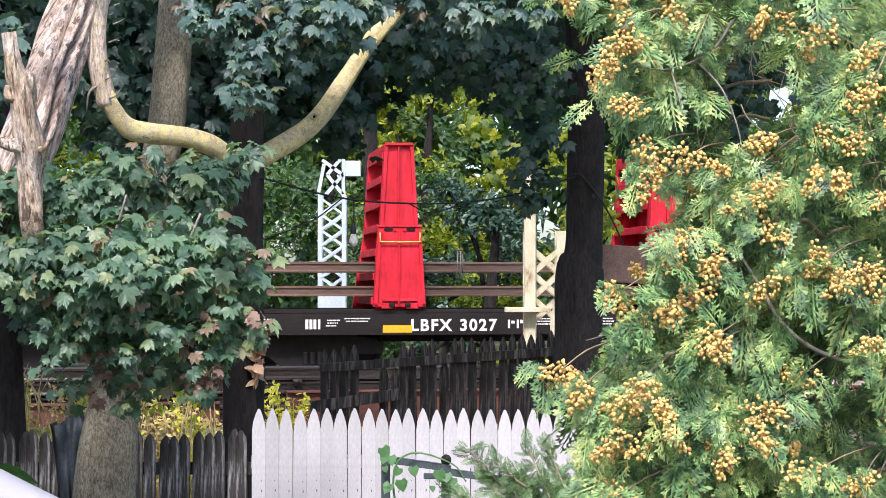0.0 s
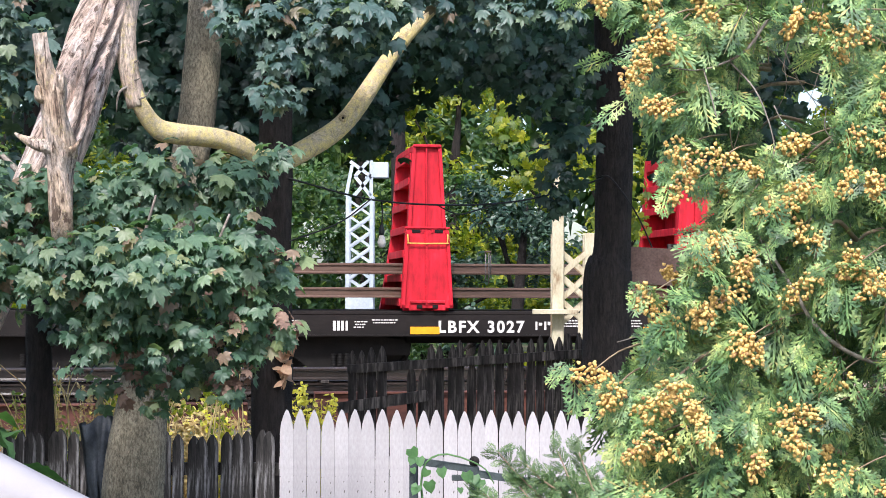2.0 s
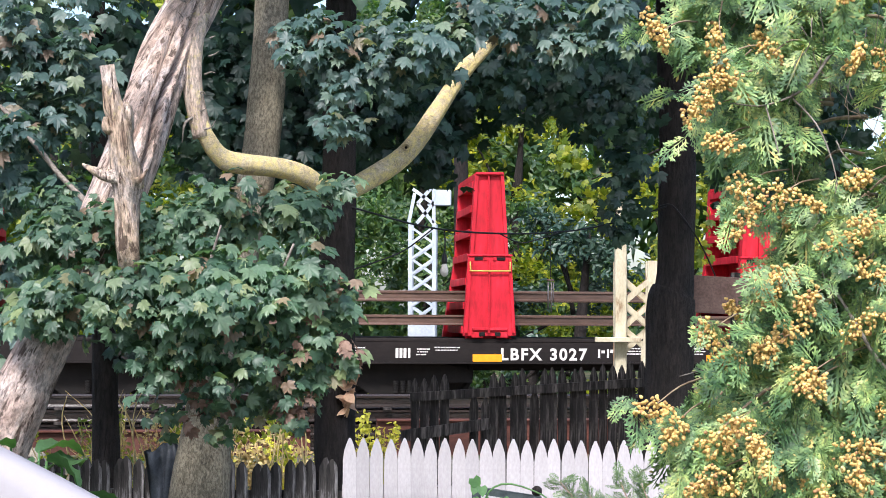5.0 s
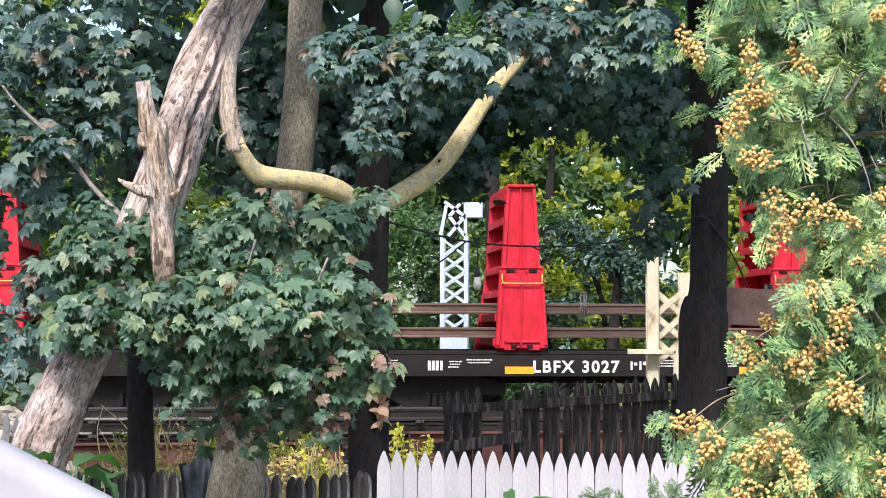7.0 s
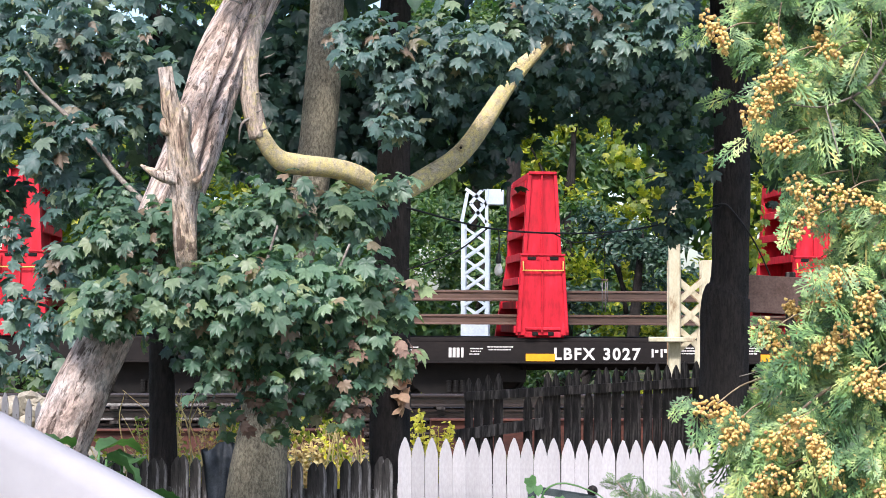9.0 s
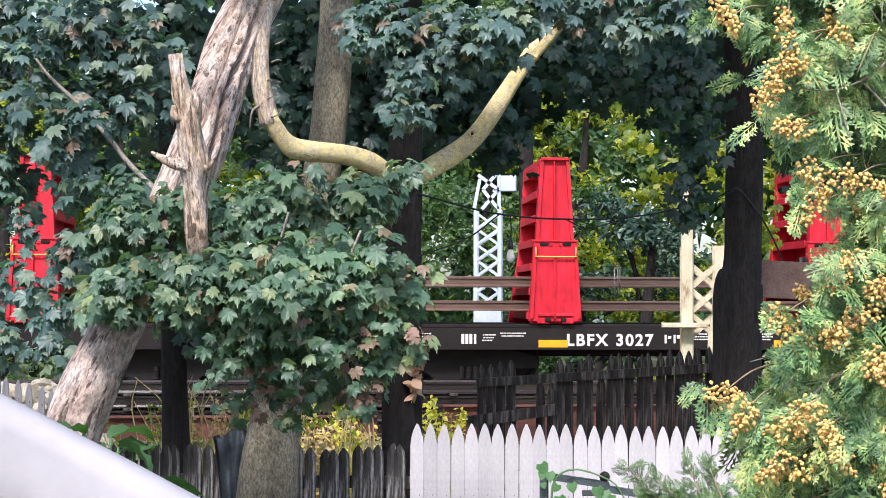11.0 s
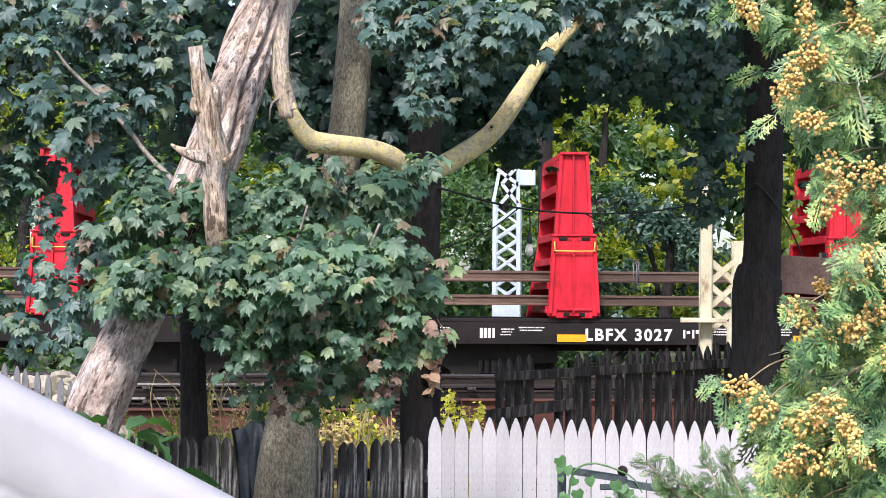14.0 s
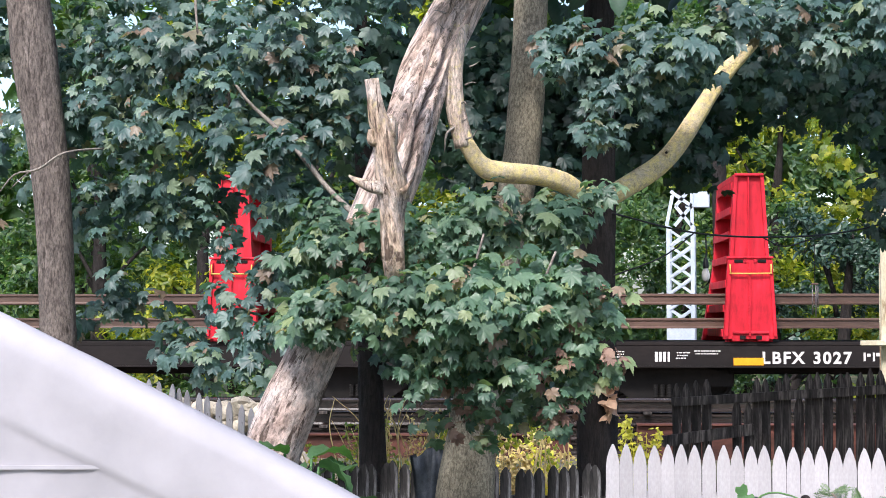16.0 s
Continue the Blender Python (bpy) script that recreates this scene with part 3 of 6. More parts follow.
def flat_car(s0, length, label, mark):
    car = thing("flat_car", on_track(s0, 0, 0), label, "rail car", "flat cars of the train", turn=9)
    L = length
    part("deck", box((L, 2.8, 0.07), (L / 2, 1.4, DECK_Z - 0.035), bev=0.01), M_STEEL_BLACK, car)
    for off in (0.0, 2.72):
        part("side_sill", prism([(0, 1.52), (0, 1.76), (L, 1.76), (L, 1.52), (L - 0.9, 1.41), (0.9, 1.41)], 0.08), M_STEEL_BLACK, car).location = (0, off + 0.002, 0)
        part("sill_flange", box((L - 1.8, 0.14, 0.025), (L / 2, off + 0.04, 1.41 - 0.014)), M_STEEL_BLACK, car)
    part("centre_sill", box((L + 0.5, 0.4, 0.5), (L / 2, 1.4, 1.48), bev=0.02), M_STEEL_BLACK, car)
    for k in range(1, 9):
        part("cross_bearer", box((0.10, 2.6, 0.26), (L * k / 9, 1.4, 1.60)), M_STEEL_BLACK, car)
    truck(car, 2.1)
    truck(car, L - 2.1)
    part("brake_reservoir", tank_bm(), M_IRON, car).matrix_basis = pose(L * 0.42, 1.0, 1.14)
    part("coupler", box((0.55, 0.26, 0.26), (-0.30, 1.4, 1.36), bev=0.05), M_IRON, car)
    part("coupler", box((0.55, 0.26, 0.26), (L + 0.30, 1.4, 1.36), bev=0.05), M_IRON, car)
    for k in range(4 if mark else 0):
        part("reflector", box((0.52, 0.008, 0.13), (3.57 + 4.2 * k, -0.005, 1.487)), M_YELLOW, car, "orange-yellow reflective strip")
    if mark:
        letters("LBFX", 0.285, (3.80, -0.003, 1.455), car)
        letters("3027", 0.285, (4.68, -0.003, 1.455), car)
        r2 = random.Random(5)
        rows = []
        for s0, s1, z1, n in ((1.0, 1.45, 1.66, 4), (2.3, 2.55, 1.64, 3), (2.62, 3.1, 1.67, 2), (5.95, 6.45, 1.66, 3), (6.9, 7.5, 1.66, 3), (8.2, 8.9, 1.66, 4), (10.2, 10.9, 1.66, 3)):
            for q in range(n):
                x = s0 + r2.uniform(0, 0.04)
                while x < s1 - 0.05:
                    w = r2.uniform(0.018, 0.060)
                    rows.append((x, z1 - 0.048 * q, w, 0.021))
                    x += w + 0.012
        rows += [(1.95, 1.57, 0.05, 0.17), (2.02, 1.57, 0.05, 0.17), (2.09, 1.57, 0.05, 0.17), (2.17, 1.57, 0.04, 0.17), (5.55, 1.57, 0.035, 0.15), (5.61, 1.60, 0.06, 0.05), (5.71, 1.57, 0.035, 0.15), (5.77, 1.61, 0.06, 0.06)]
        bars(rows, car)
    return car


def tank_bm():
    bm = bmesh.new()
    bmesh.ops.create_cone(bm, cap_ends=True, segments=14, radius1=0.2, radius2=0.2, depth=1.0, matrix=pose(0, 0, 0, 0, 90, 0))
    return bm


flat_car(0.45, 18.3, "black steel flat car with white stencils on its track", 1)
flat_car(-19.0, 18.3, "black steel flat car coupled behind another", 0)


def rail_rack(s, group="red rail racks"):
    """Open rack: two tapered end posts across the car, each with a broader boot in front, a web plate and shelves between them."""
    rk = thing("rail_rack", on_track(s, 0.06, DECK_Z), "bright red steel rail rack standing on the flat car", "rail rack", group, turn=9)
    h = 2.94
    for off, wb in ((0.0, 0.40), (2.45, 0.56)):
        post = part("end_post", prism([(-wb, 0.0), (-0.335, 1.45), (-0.25, h - 0.05), (-0.215, h), (0.215, h), (0.25, h - 0.05), (0.335, 1.45), (wb, 0.0)], 0.20), M_RED, rk)
        post.location = (0, off, 0)
        if off:
            continue
        for x0, x1 in ((-0.31, -0.225), (0.31, 0.225), (-0.01, -0.01)):
            w = 0.06 if x0 < -0.1 or x0 > 0.1 else 0.025
            part("rib", prism([(x0 - w / 2, 1.46), (x1 - w / 2, h - 0.04), (x1 + w / 2, h - 0.04), (x0 + w / 2, 1.46)], 0.06), M_RED, post).location = (0, -0.058, 0)
        part("cap_lip", box((0.50, 0.09, 0.05), (0, -0.04, h - 0.028), bev=0.01), M_RED, post)
        boot = part("boot", prism([(-0.465, 0.05), (-0.385, 1.40), (-0.36, 1.445), (0.36, 1.445), (0.385, 1.40), (0.465, 0.05)], 0.13), M_RED, post)
        boot.location = (0, -0.132, 0)
        for x0, x1, w in ((-0.425, -0.35, 0.055), (0.425, 0.35, 0.055), (-0.015, -0.012, 0.03)):
            part("rib", prism([(x0 - w / 2, 0.10), (x1 - w / 2, 1.38), (x1 + w / 2, 1.38), (x0 + w / 2, 0.10)], 0.045), M_RED, boot).location = (0, -0.043, 0)
        part("ledge", box((0.80, 0.10, 0.035), (0, -0.11, 1.462), bev=0.008), M_RED, post)
        for sx in (-0.20, 0.20):
            # Solid dark block on the boot, painting the shade of an open notch.
            part("socket", box((0.15, 0.02, 0.055), (sx, -0.138, 1.40), bev=0.006), M_IRON, post)
            part("socket_plate", box((0.05, 0.02, 0.06), (sx * 0.4, -0.142, 1.40), bev=0.005), M_RED, post)
            part("foot", box((0.20, 0.10, 0.10), (sx * 1.1, -0.10, 0.06), bev=0.01), M_RED, post)
            part("clamp", box((0.10, 0.03, 0.07), (sx * 0.7, -0.158, 0.075), bev=0.008), M_IRON, post)
        part("toe_bar", box((0.62, 0.05, 0.05), (0, -0.15, 0.165), bev=0.008), M_RED, post)
        gh = [(-0.35, -0.12, 1.36, 0.014), (-0.355, -0.185, 1.33, 0.014), (-0.345, -0.195, 1.21, 0.014), (-0.31, -0.195, 1.185, 0.014), (0.31, -0.195, 1.185, 0.014), (0.345, -0.195, 1.21, 0.014), (0.355, -0.185, 1.33, 0.014), (0.35, -0.12, 1.36, 0.014)]
        tube("grab_iron", gh, M_HANDLE, post, "ochre grab iron", sides=6, steps=2)
    part("web_plate", box((0.04, 2.27, 2.32), (0.12, 1.325, 1.18), bev=0.006), M_RED, rk)
    for k in range(7):
        z = 0.165 + 0.43 * k
        w = 0.90 - 0.062 * k
        sh = part("shelf", box((w, 2.27, 0.09), (0, 1.325, z), bev=0.012), M_RED, rk)
        for sx in (-1, 1):
            part("shelf_lip", box((0.03, 2.27, 0.13), (sx * w / 2, 1.325, z - 0.015), bev=0.006), M_RED, sh)
    part("top_beam", box((0.50, 2.27, 0.12), (0, 1.325, h - 0.07), bev=0.015), M_RED, rk)
    return rk


for s in (4.05, 8.95, -5.0, -13.5, 14.5):
    rail_rack(s)

for tier, z in (("upper", 2.49), ("lower", 2.06)):
    for k in range(7):
        ob = part("new_rail", rail_mesh(52.0), M_RAIL)
        ob.matrix_basis = TRACK @ pose(-4 + 0.3 * k, 0.42 + 0.30 * k, z)
        tagged(ob, "long brown steel rail lying on the red racks", "rail", group="rails loaded on the train")


def rail_stand(s):
    st = thing("rail_stand", on_track(s, 0.3, DECK_Z), "thin dark stanchion between the loaded rails", "stanchion", "stanchions", turn=9)
    part("upright", box((0.05, 0.05, 0.86), (0, 0, 0.43), bev=0.006), M_IRON, st)
    part("upright", box((0.05, 0.05, 0.86), (0, 2.2, 0.43), bev=0.006), M_IRON, st)
    for z in (0.205, 0.635):
        part("bar", box((0.05, 2.2, 0.05), (0, 1.1, z - 0.002)), M_IRON, st)


for s in (0.9, 11.6, -1.2):
    rail_stand(s)

# rails piled beside the line
for row, z in enumerate((0.14, 0.36, 0.58, 0.80)):
    for k in range(4 - (row == 3)):
        ob = part("stacked_rail", rail_mesh(22), M_RAIL_OLD)
        ob.matrix_basis = TRACK @ pose(-3.6 + 0.4 * row - 0.2 * k, -3.4 + 0.2 * k, z)
        tagged(ob, "rusty old rail stacked beside the track", "rail", group="pile of old rails")
    for s in (-13, -8, -3, 2, 6):
        ob = part("spacer_timber", box((0.12, 1.0, 0.04), bev=0.004), M_DARKWOOD)
        ob.matrix_basis = TRACK @ pose(s, -3.1, z - 0.02)
        tagged(ob, "thin dark timber spacer between stacked rails", "timber", group="spacers")
for s in (-13, -8, -3, 2, 6):
    ob = part("bearer_timber", box((0.2, 1.3, 0.24), bev=0.01), M_DARKWOOD)
    ob.matrix_basis = TRACK @ pose(s, -3.1, 0.0)
    tagged(ob, "dark timber bearer under the pile of rails", "timber", group="bearers")


for mid, long, top in ((7.8, 12.0, 0.66), (-6.2, 14.0, 0.50)):
    beam = part("rust_beam", box((long, 0.16, top - 0.02), (mid, -4.05, top / 2 - 0.03), bev=0.012), M_RUST)
    part("flange", box((long, 0.30, 0.03), (mid, -4.05, top - 0.022), bev=0.006), M_RUST, beam)
    beam.matrix_basis = TRACK
    tagged(beam, "long rust-red steel beam lying before the pile of rails", "steel beam", group="steel beams")


# ---- masts ----
def strip(bm, a, b, w, t, face=(0, 1, 0)):
    """A flat bar from a to b."""
    a, b = Vector(a), Vector(b)
    way = (b - a).normalized()
    side = way.cross(Vector(face)).normalized() * w / 2
    dep = Vector(face).normalized() * t / 2
    v = [bm.verts.new(p + q * side + r * dep) for p in (a, b) for q in (-1, 1) for r in (-1, 1)]
    for f in ((0, 1, 3, 2), (4, 6, 7, 5), (0, 4, 5, 1), (2, 3, 7, 6), (0, 2, 6, 4), (1, 5, 7, 3)):
        bm.faces.new([v[i] for i in f])


def lattice_mast(at, width, z_top, material, label, step, leg=0.11, lat=0.05, plain=0.0, back=0.45):
    m = thing("lattice_mast", at, label, "mast", "lattice masts")
    for x in (-width / 2 + leg / 2, width / 2 - leg / 2):
        for y in (0, back):
            part("leg", box((leg, 0.06, z_top), (x, y, z_top / 2), bev=0.006), material, m)
    n = int((z_top - plain) / step)
    for y in (-0.012, back + 0.012):
        for k in range(n):
            z0, z1 = plain + step * k, plain + step * (k + 1)
            for x0, x1, dy in ((-1, 1, 0), (1, -1, 0.014)):
                bm = bmesh.new()
                strip(bm, (x0 * (width / 2 - leg * 0.7), y + dy - 0.02, z0), (x1 * (width / 2 - leg * 0.7), y + dy - 0.02, z1), lat, 0.012)
                part("lattice_bar", bm, material, m)
    return m


mast = lattice_mast((-2.27, 36.0, 0), 0.57, 4.1, M_TOWER, "pale bluish white steel lattice mast beyond the train", 0.32, leg=0.085, plain=2.1)
part("panel", box((0.56, 0.02, 0.38), (0, -0.05, 1.92), bev=0.004), M_TOWER, mast, "plain white plate")
part("base_plate", box((0.75, 0.7, 0.3), (0, 0.22, 0.13), bev=0.02), M_TOWER, mast)
for x0, z0, x1, z1 in ((-0.12, 4.1, 0.22, 4.5), (0.22, 4.1, -0.1, 4.5), (-0.1, 4.5, 0.2, 4.85), (0.22, 4.5, -0.2, 4.8), (0.23, 4.1, 0.23, 4.9), (-0.28, 4.1, -0.16, 4.72)):
    bm = bmesh.new()
    strip(bm, (x0, 0, z0), (x1, 0, z1), 0.07, 0.02)
    part("top_brace", bm, M_TOWER, mast)
part("equipment_box", box((0.32, 0.25, 0.32), (0.42, 0.05, 4.62), bev=0.015), M_TOWER, mast, "small white cabinet on a bracket")
part("bracket", box((0.3, 0.05, 0.05), (0.25, 0.05, 4.48)), M_TOWER, mast)

post = lattice_mast((1.52, 26.5, 0), 0.66, 3.05, M_CREAM, "peeling cream lattice post beside the line", 0.36, leg=0.18, lat=0.075, plain=1.7)
part("corner_post", box((0.17, 0.17, 3.62), (-0.25, -0.09, 1.81), bev=0.012), M_CREAM, post)
part("finial", prism([(-0.085, 0), (-0.055, 0.12), (-0.07, 0.22), (0, 0.42), (0.07, 0.22), (0.055, 0.12), (0.085, 0)], 0.12), M_CREAM, post).location = (-0.25, -0.15, 3.62)
part("ledge", box((0.66, 0.25, 0.07), (-0.30, -0.28, 1.885), bev=0.008), M_CREAM, post)
part("splintered_board", prism([(0, 0.6), (0.02, 1.75), (0.10, 2.12), (0.15, 2.05), (0.17, 0.6)], 0.04), M_CREAM, post).location = (0.02, -0.32, 0)

tag_pole = tube("bare_pole", [(-1.50, 37, -0.1, 0.19), (-1.51, 37, 3, 0.17), (-1.55, 37, 6, 0.15), (-1.6, 37, 10, 0.12)], M_BARK_DARK, sides=10, lump=0.08)
tagged(tag_pole, "dark slender trunk standing beyond the train", "tree trunk")

# ---- fences ----
def picket_mesh(name, w, h, tip, thick, material, round_tip=True):
    out = [(-w / 2, 0), (w / 2, 0), (w / 2, h - tip)]
    if round_tip:
        out += [(w * 0.44, h - tip * 0.66), (w * 0.29, h - tip * 0.33), (w * 0.09, h - tip * 0.03), (-w * 0.05, h), (-w * 0.27, h - tip * 0.30), (-w * 0.43, h - tip * 0.64)]
    else:
        out += [(w * 0.10, h), (-w * 0.14, h - 0.01)]
    out.append((-w / 2, h - tip))
    bm = prism(out, thick)
    me = bpy.data.meshes.new(name)
    bmesh.ops.recalc_face_normals(bm, faces=bm.faces)
    bm.to_mesh(me)
    bm.free()
    me.materials.append(material)
    return me


def picket_fence(name, x0, x1, y, pitch, height, me_list, material, label, rails, base=0.0, jitter=0.004, lean=0.5, gaps=(), low=(), rail_y=0.05):
    f = thing(name, (x0, y, base), label, "fence")
    n = int(round((x1 - x0) / pitch))
    for k in range(n + 1):
        if k in gaps:
            continue
        ob = new("picket", random.choice(me_list))
        ob.parent = f
        drop = -0.22 if k in low else 0
        ob.matrix_basis = pose(k * pitch, random.uniform(-jitter, jitter), random.uniform(-3, 1) * jitter + drop + height(k / n), 0, random.uniform(-lean, lean), random.uniform(-1, 1))
    for za, zb in rails:
        bm = bmesh.new()
        strip(bm, (-0.05, rail_y, za), (x1 - x0 + 0.05, rail_y, zb), 0.085, 0.05)
        part("rail", bm, material, f)
    return f


white = [picket_mesh("picket", 0.0920, 1.37, 0.15, 0.02, M_WHITE) for _ in range(3)]
wf = picket_fence("white_picket_fence", -1.27, 2.4, 12.58, 0.0943, lambda u: 0.0, white, M_WHITE, "white painted pointed picket fence with flaking paint", ((0.35, 0.35), (1.0, 1.0)), jitter=0.003, lean=0.25)
grey = [picket_mesh("picket", w, 1.235, 0.07, 0.02, M_GREYWOOD, r) for w, r in ((0.079, True), (0.083, False), (0.077, True), (0.082, False))]
picket_fence("grey_picket_fence", -4.9, -1.35, 12.62, 0.080, lambda u: -0.02 + 0.03 * noise.noise((u * 30, 0, 0)), grey, M_GREYWOOD, "weathered unpainted grey picket fence beside the white one", ((0.35, 0.35), (0.95, 0.95)), jitter=0.012, lean=1.2)
dark = [picket_mesh("picket", w, 1.55, 0.14, 0.02, M_DARKWOOD) for w in (0.088, 0.082, 0.092)]
picket_fence("dark_picket_fence", -1.16, 1.32, 17.7, 0.0965, lambda u: 0.17 * u - 0.02, dark, M_DARKWOOD, "leaning blackened wooden picket fence with missing boards", ((1.32, 1.50), (0.5, 0.62)), base=0.10, jitter=0.012, lean=0.8, gaps=(4, 5), low=(6, 7, 12), rail_y=-0.048)
bm = bmesh.new()
strip(bm, (-1.3, 17.6, 1.04), (-0.42, 17.62, 1.17), 0.11, 0.025)
tagged(part("loose_board", bm, M_DARKWOOD), "loose dark board leaning across the broken fence", "board")
tagged(part("brown_board", box((0.62, 0.04, 0.36), (1.78, 17.5, 2.43), (0, 3, 0), bev=0.004), M_BROWNBOARD), "brown plywood board fixed behind the tree trunk", "board")
tagged(part("board_post", box((0.09, 0.09, 2.7), (1.95, 17.58, 1.3), bev=0.006), M_DARKWOOD), "dark post carrying the plywood board", "post")

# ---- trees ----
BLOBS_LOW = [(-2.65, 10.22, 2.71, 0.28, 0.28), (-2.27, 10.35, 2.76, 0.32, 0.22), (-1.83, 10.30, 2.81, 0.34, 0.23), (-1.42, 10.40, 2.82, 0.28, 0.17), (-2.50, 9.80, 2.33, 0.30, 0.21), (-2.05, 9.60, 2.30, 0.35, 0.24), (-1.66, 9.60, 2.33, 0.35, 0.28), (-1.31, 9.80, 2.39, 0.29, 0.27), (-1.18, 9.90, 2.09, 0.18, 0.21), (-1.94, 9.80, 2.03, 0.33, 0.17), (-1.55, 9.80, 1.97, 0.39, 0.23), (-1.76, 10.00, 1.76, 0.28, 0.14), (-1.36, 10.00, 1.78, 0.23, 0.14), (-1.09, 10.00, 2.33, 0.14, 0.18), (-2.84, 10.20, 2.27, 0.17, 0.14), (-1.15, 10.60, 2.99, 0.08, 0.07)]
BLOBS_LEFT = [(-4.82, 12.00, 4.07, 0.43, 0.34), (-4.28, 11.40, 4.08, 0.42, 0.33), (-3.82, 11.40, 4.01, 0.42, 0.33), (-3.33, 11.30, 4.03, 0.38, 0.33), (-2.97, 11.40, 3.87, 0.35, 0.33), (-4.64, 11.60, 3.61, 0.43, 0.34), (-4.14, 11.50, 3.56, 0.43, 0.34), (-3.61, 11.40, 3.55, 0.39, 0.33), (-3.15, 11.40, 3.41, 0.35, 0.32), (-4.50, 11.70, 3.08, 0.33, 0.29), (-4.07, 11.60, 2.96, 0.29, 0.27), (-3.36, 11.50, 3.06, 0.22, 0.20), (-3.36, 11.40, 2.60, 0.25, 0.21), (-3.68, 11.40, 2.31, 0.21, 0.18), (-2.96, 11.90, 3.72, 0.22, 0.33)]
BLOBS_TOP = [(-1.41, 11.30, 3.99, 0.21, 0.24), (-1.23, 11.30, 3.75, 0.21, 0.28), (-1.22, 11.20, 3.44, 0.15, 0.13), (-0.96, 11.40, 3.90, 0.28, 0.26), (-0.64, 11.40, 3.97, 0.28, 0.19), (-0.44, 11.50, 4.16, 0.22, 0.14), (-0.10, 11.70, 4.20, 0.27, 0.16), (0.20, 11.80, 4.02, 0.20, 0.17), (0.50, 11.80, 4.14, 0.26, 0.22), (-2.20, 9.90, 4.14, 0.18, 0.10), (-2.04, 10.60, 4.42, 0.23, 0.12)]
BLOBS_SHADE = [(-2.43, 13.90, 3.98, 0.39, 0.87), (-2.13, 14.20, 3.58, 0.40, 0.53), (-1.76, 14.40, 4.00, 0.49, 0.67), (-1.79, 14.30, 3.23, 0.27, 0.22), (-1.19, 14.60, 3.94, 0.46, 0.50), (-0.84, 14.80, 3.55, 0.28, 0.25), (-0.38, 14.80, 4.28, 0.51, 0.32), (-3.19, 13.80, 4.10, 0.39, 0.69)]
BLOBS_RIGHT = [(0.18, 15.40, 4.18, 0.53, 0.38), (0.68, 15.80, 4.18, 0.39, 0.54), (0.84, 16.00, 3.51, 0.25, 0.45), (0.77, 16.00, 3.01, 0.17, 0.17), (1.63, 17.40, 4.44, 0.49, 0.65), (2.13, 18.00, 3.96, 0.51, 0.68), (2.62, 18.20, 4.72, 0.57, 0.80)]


# Leaf masses above the view, unseen, added to cast shade on lower foliage.
def shade_cast_blobs(x, y, z0, z1, spread, n, seed):
    r = random.Random(seed)
    return [(x + r.uniform(-spread, spread), y + r.uniform(-spread, spread) * 0.7, r.uniform(z0, z1), r.uniform(0.7, 1.2), r.uniform(0.5, 0.9)) for _ in range(n)]


# old leaning maple: bare split trunk, drooping limb, snapped stub and its leaves
old = thing("leaning_maple", (-3.45, 10.45, 0), "old leaning maple with bare split trunk and drooping limb", "tree")


def rel(ob, rows):
    b = ob.matrix_basis.translation
    return [(x - b.x, y - b.y, z - b.z, r) for x, y, z, r in rows]


tube("butt", rel(old, [(-3.50, 10.45, -0.1, 0.24), (-3.28, 10.45, 0.8, 0.19), (-3.01, 10.45, 1.61, 0.165), (-2.80, 10.5, 2.10, 0.146), (-2.62, 10.52, 2.5, 0.145)]), M_BARK_PLATE, old, "pinkish grey plated bark on the leaning foot", sides=48, steps=10, lump=0.08, ridge=0.06, seed=3)
tube("trunk", rel(old, [(-2.80, 10.5, 2.10, 0.14), (-2.37, 10.55, 3.06, 0.16), (-2.21, 10.85, 3.77, 0.152), (-2.06, 11.0, 4.15, 0.15), (-1.85, 11.1, 4.6, 0.12), (-1.6, 11.3, 5.6, 0.10)]), M_BARK_DEAD, old, "bare pinkish weathered trunk", sides=64, steps=10, lump=0.09, ridge=0.10, seed=3, split=0.55)
tube("limb", rel(old, [(-1.93, 11.05, 4.50, 0.075), (-2.01, 10.98, 4.18, 0.072), (-2.055, 10.88, 3.85, 0.064), (-2.05, 10.86, 3.55, 0.060), (-1.99, 10.88, 3.28, 0.062)]), M_BARK_LIMB_PALE, old, "pale bare part of the drooping limb", sides=18, steps=8, lump=0.2, ridge=0.08, seed=9)
tube("limb", rel(old, [(-2.0, 10.87, 3.36, 0.046), (-1.97, 10.88, 3.28, 0.052), (-1.90, 10.98, 3.165, 0.060), (-1.78, 11.1, 3.14, 0.064), (-1.60, 11.3, 3.135, 0.065), (-1.46, 11.45, 3.10, 0.064), (-1.36, 11.6, 3.035, 0.062), (-1.26, 11.7, 3.01, 0.065), (-1.11, 11.8, 3.08, 0.065), (-0.83, 12.06, 3.32, 0.062), (-0.54, 12.3, 3.79, 0.053), (-0.47, 12.35, 3.90, 0.057), (-0.37, 12.4, 4.01, 0.043), (-0.14, 12.5, 4.28, 0.038), (0.2, 12.6, 4.6, 0.026)]), M_BARK_LIMB, old, "lichen-yellowed drooping limb", sides=18, steps=8, lump=0.22, ridge=0.06, seed=9)
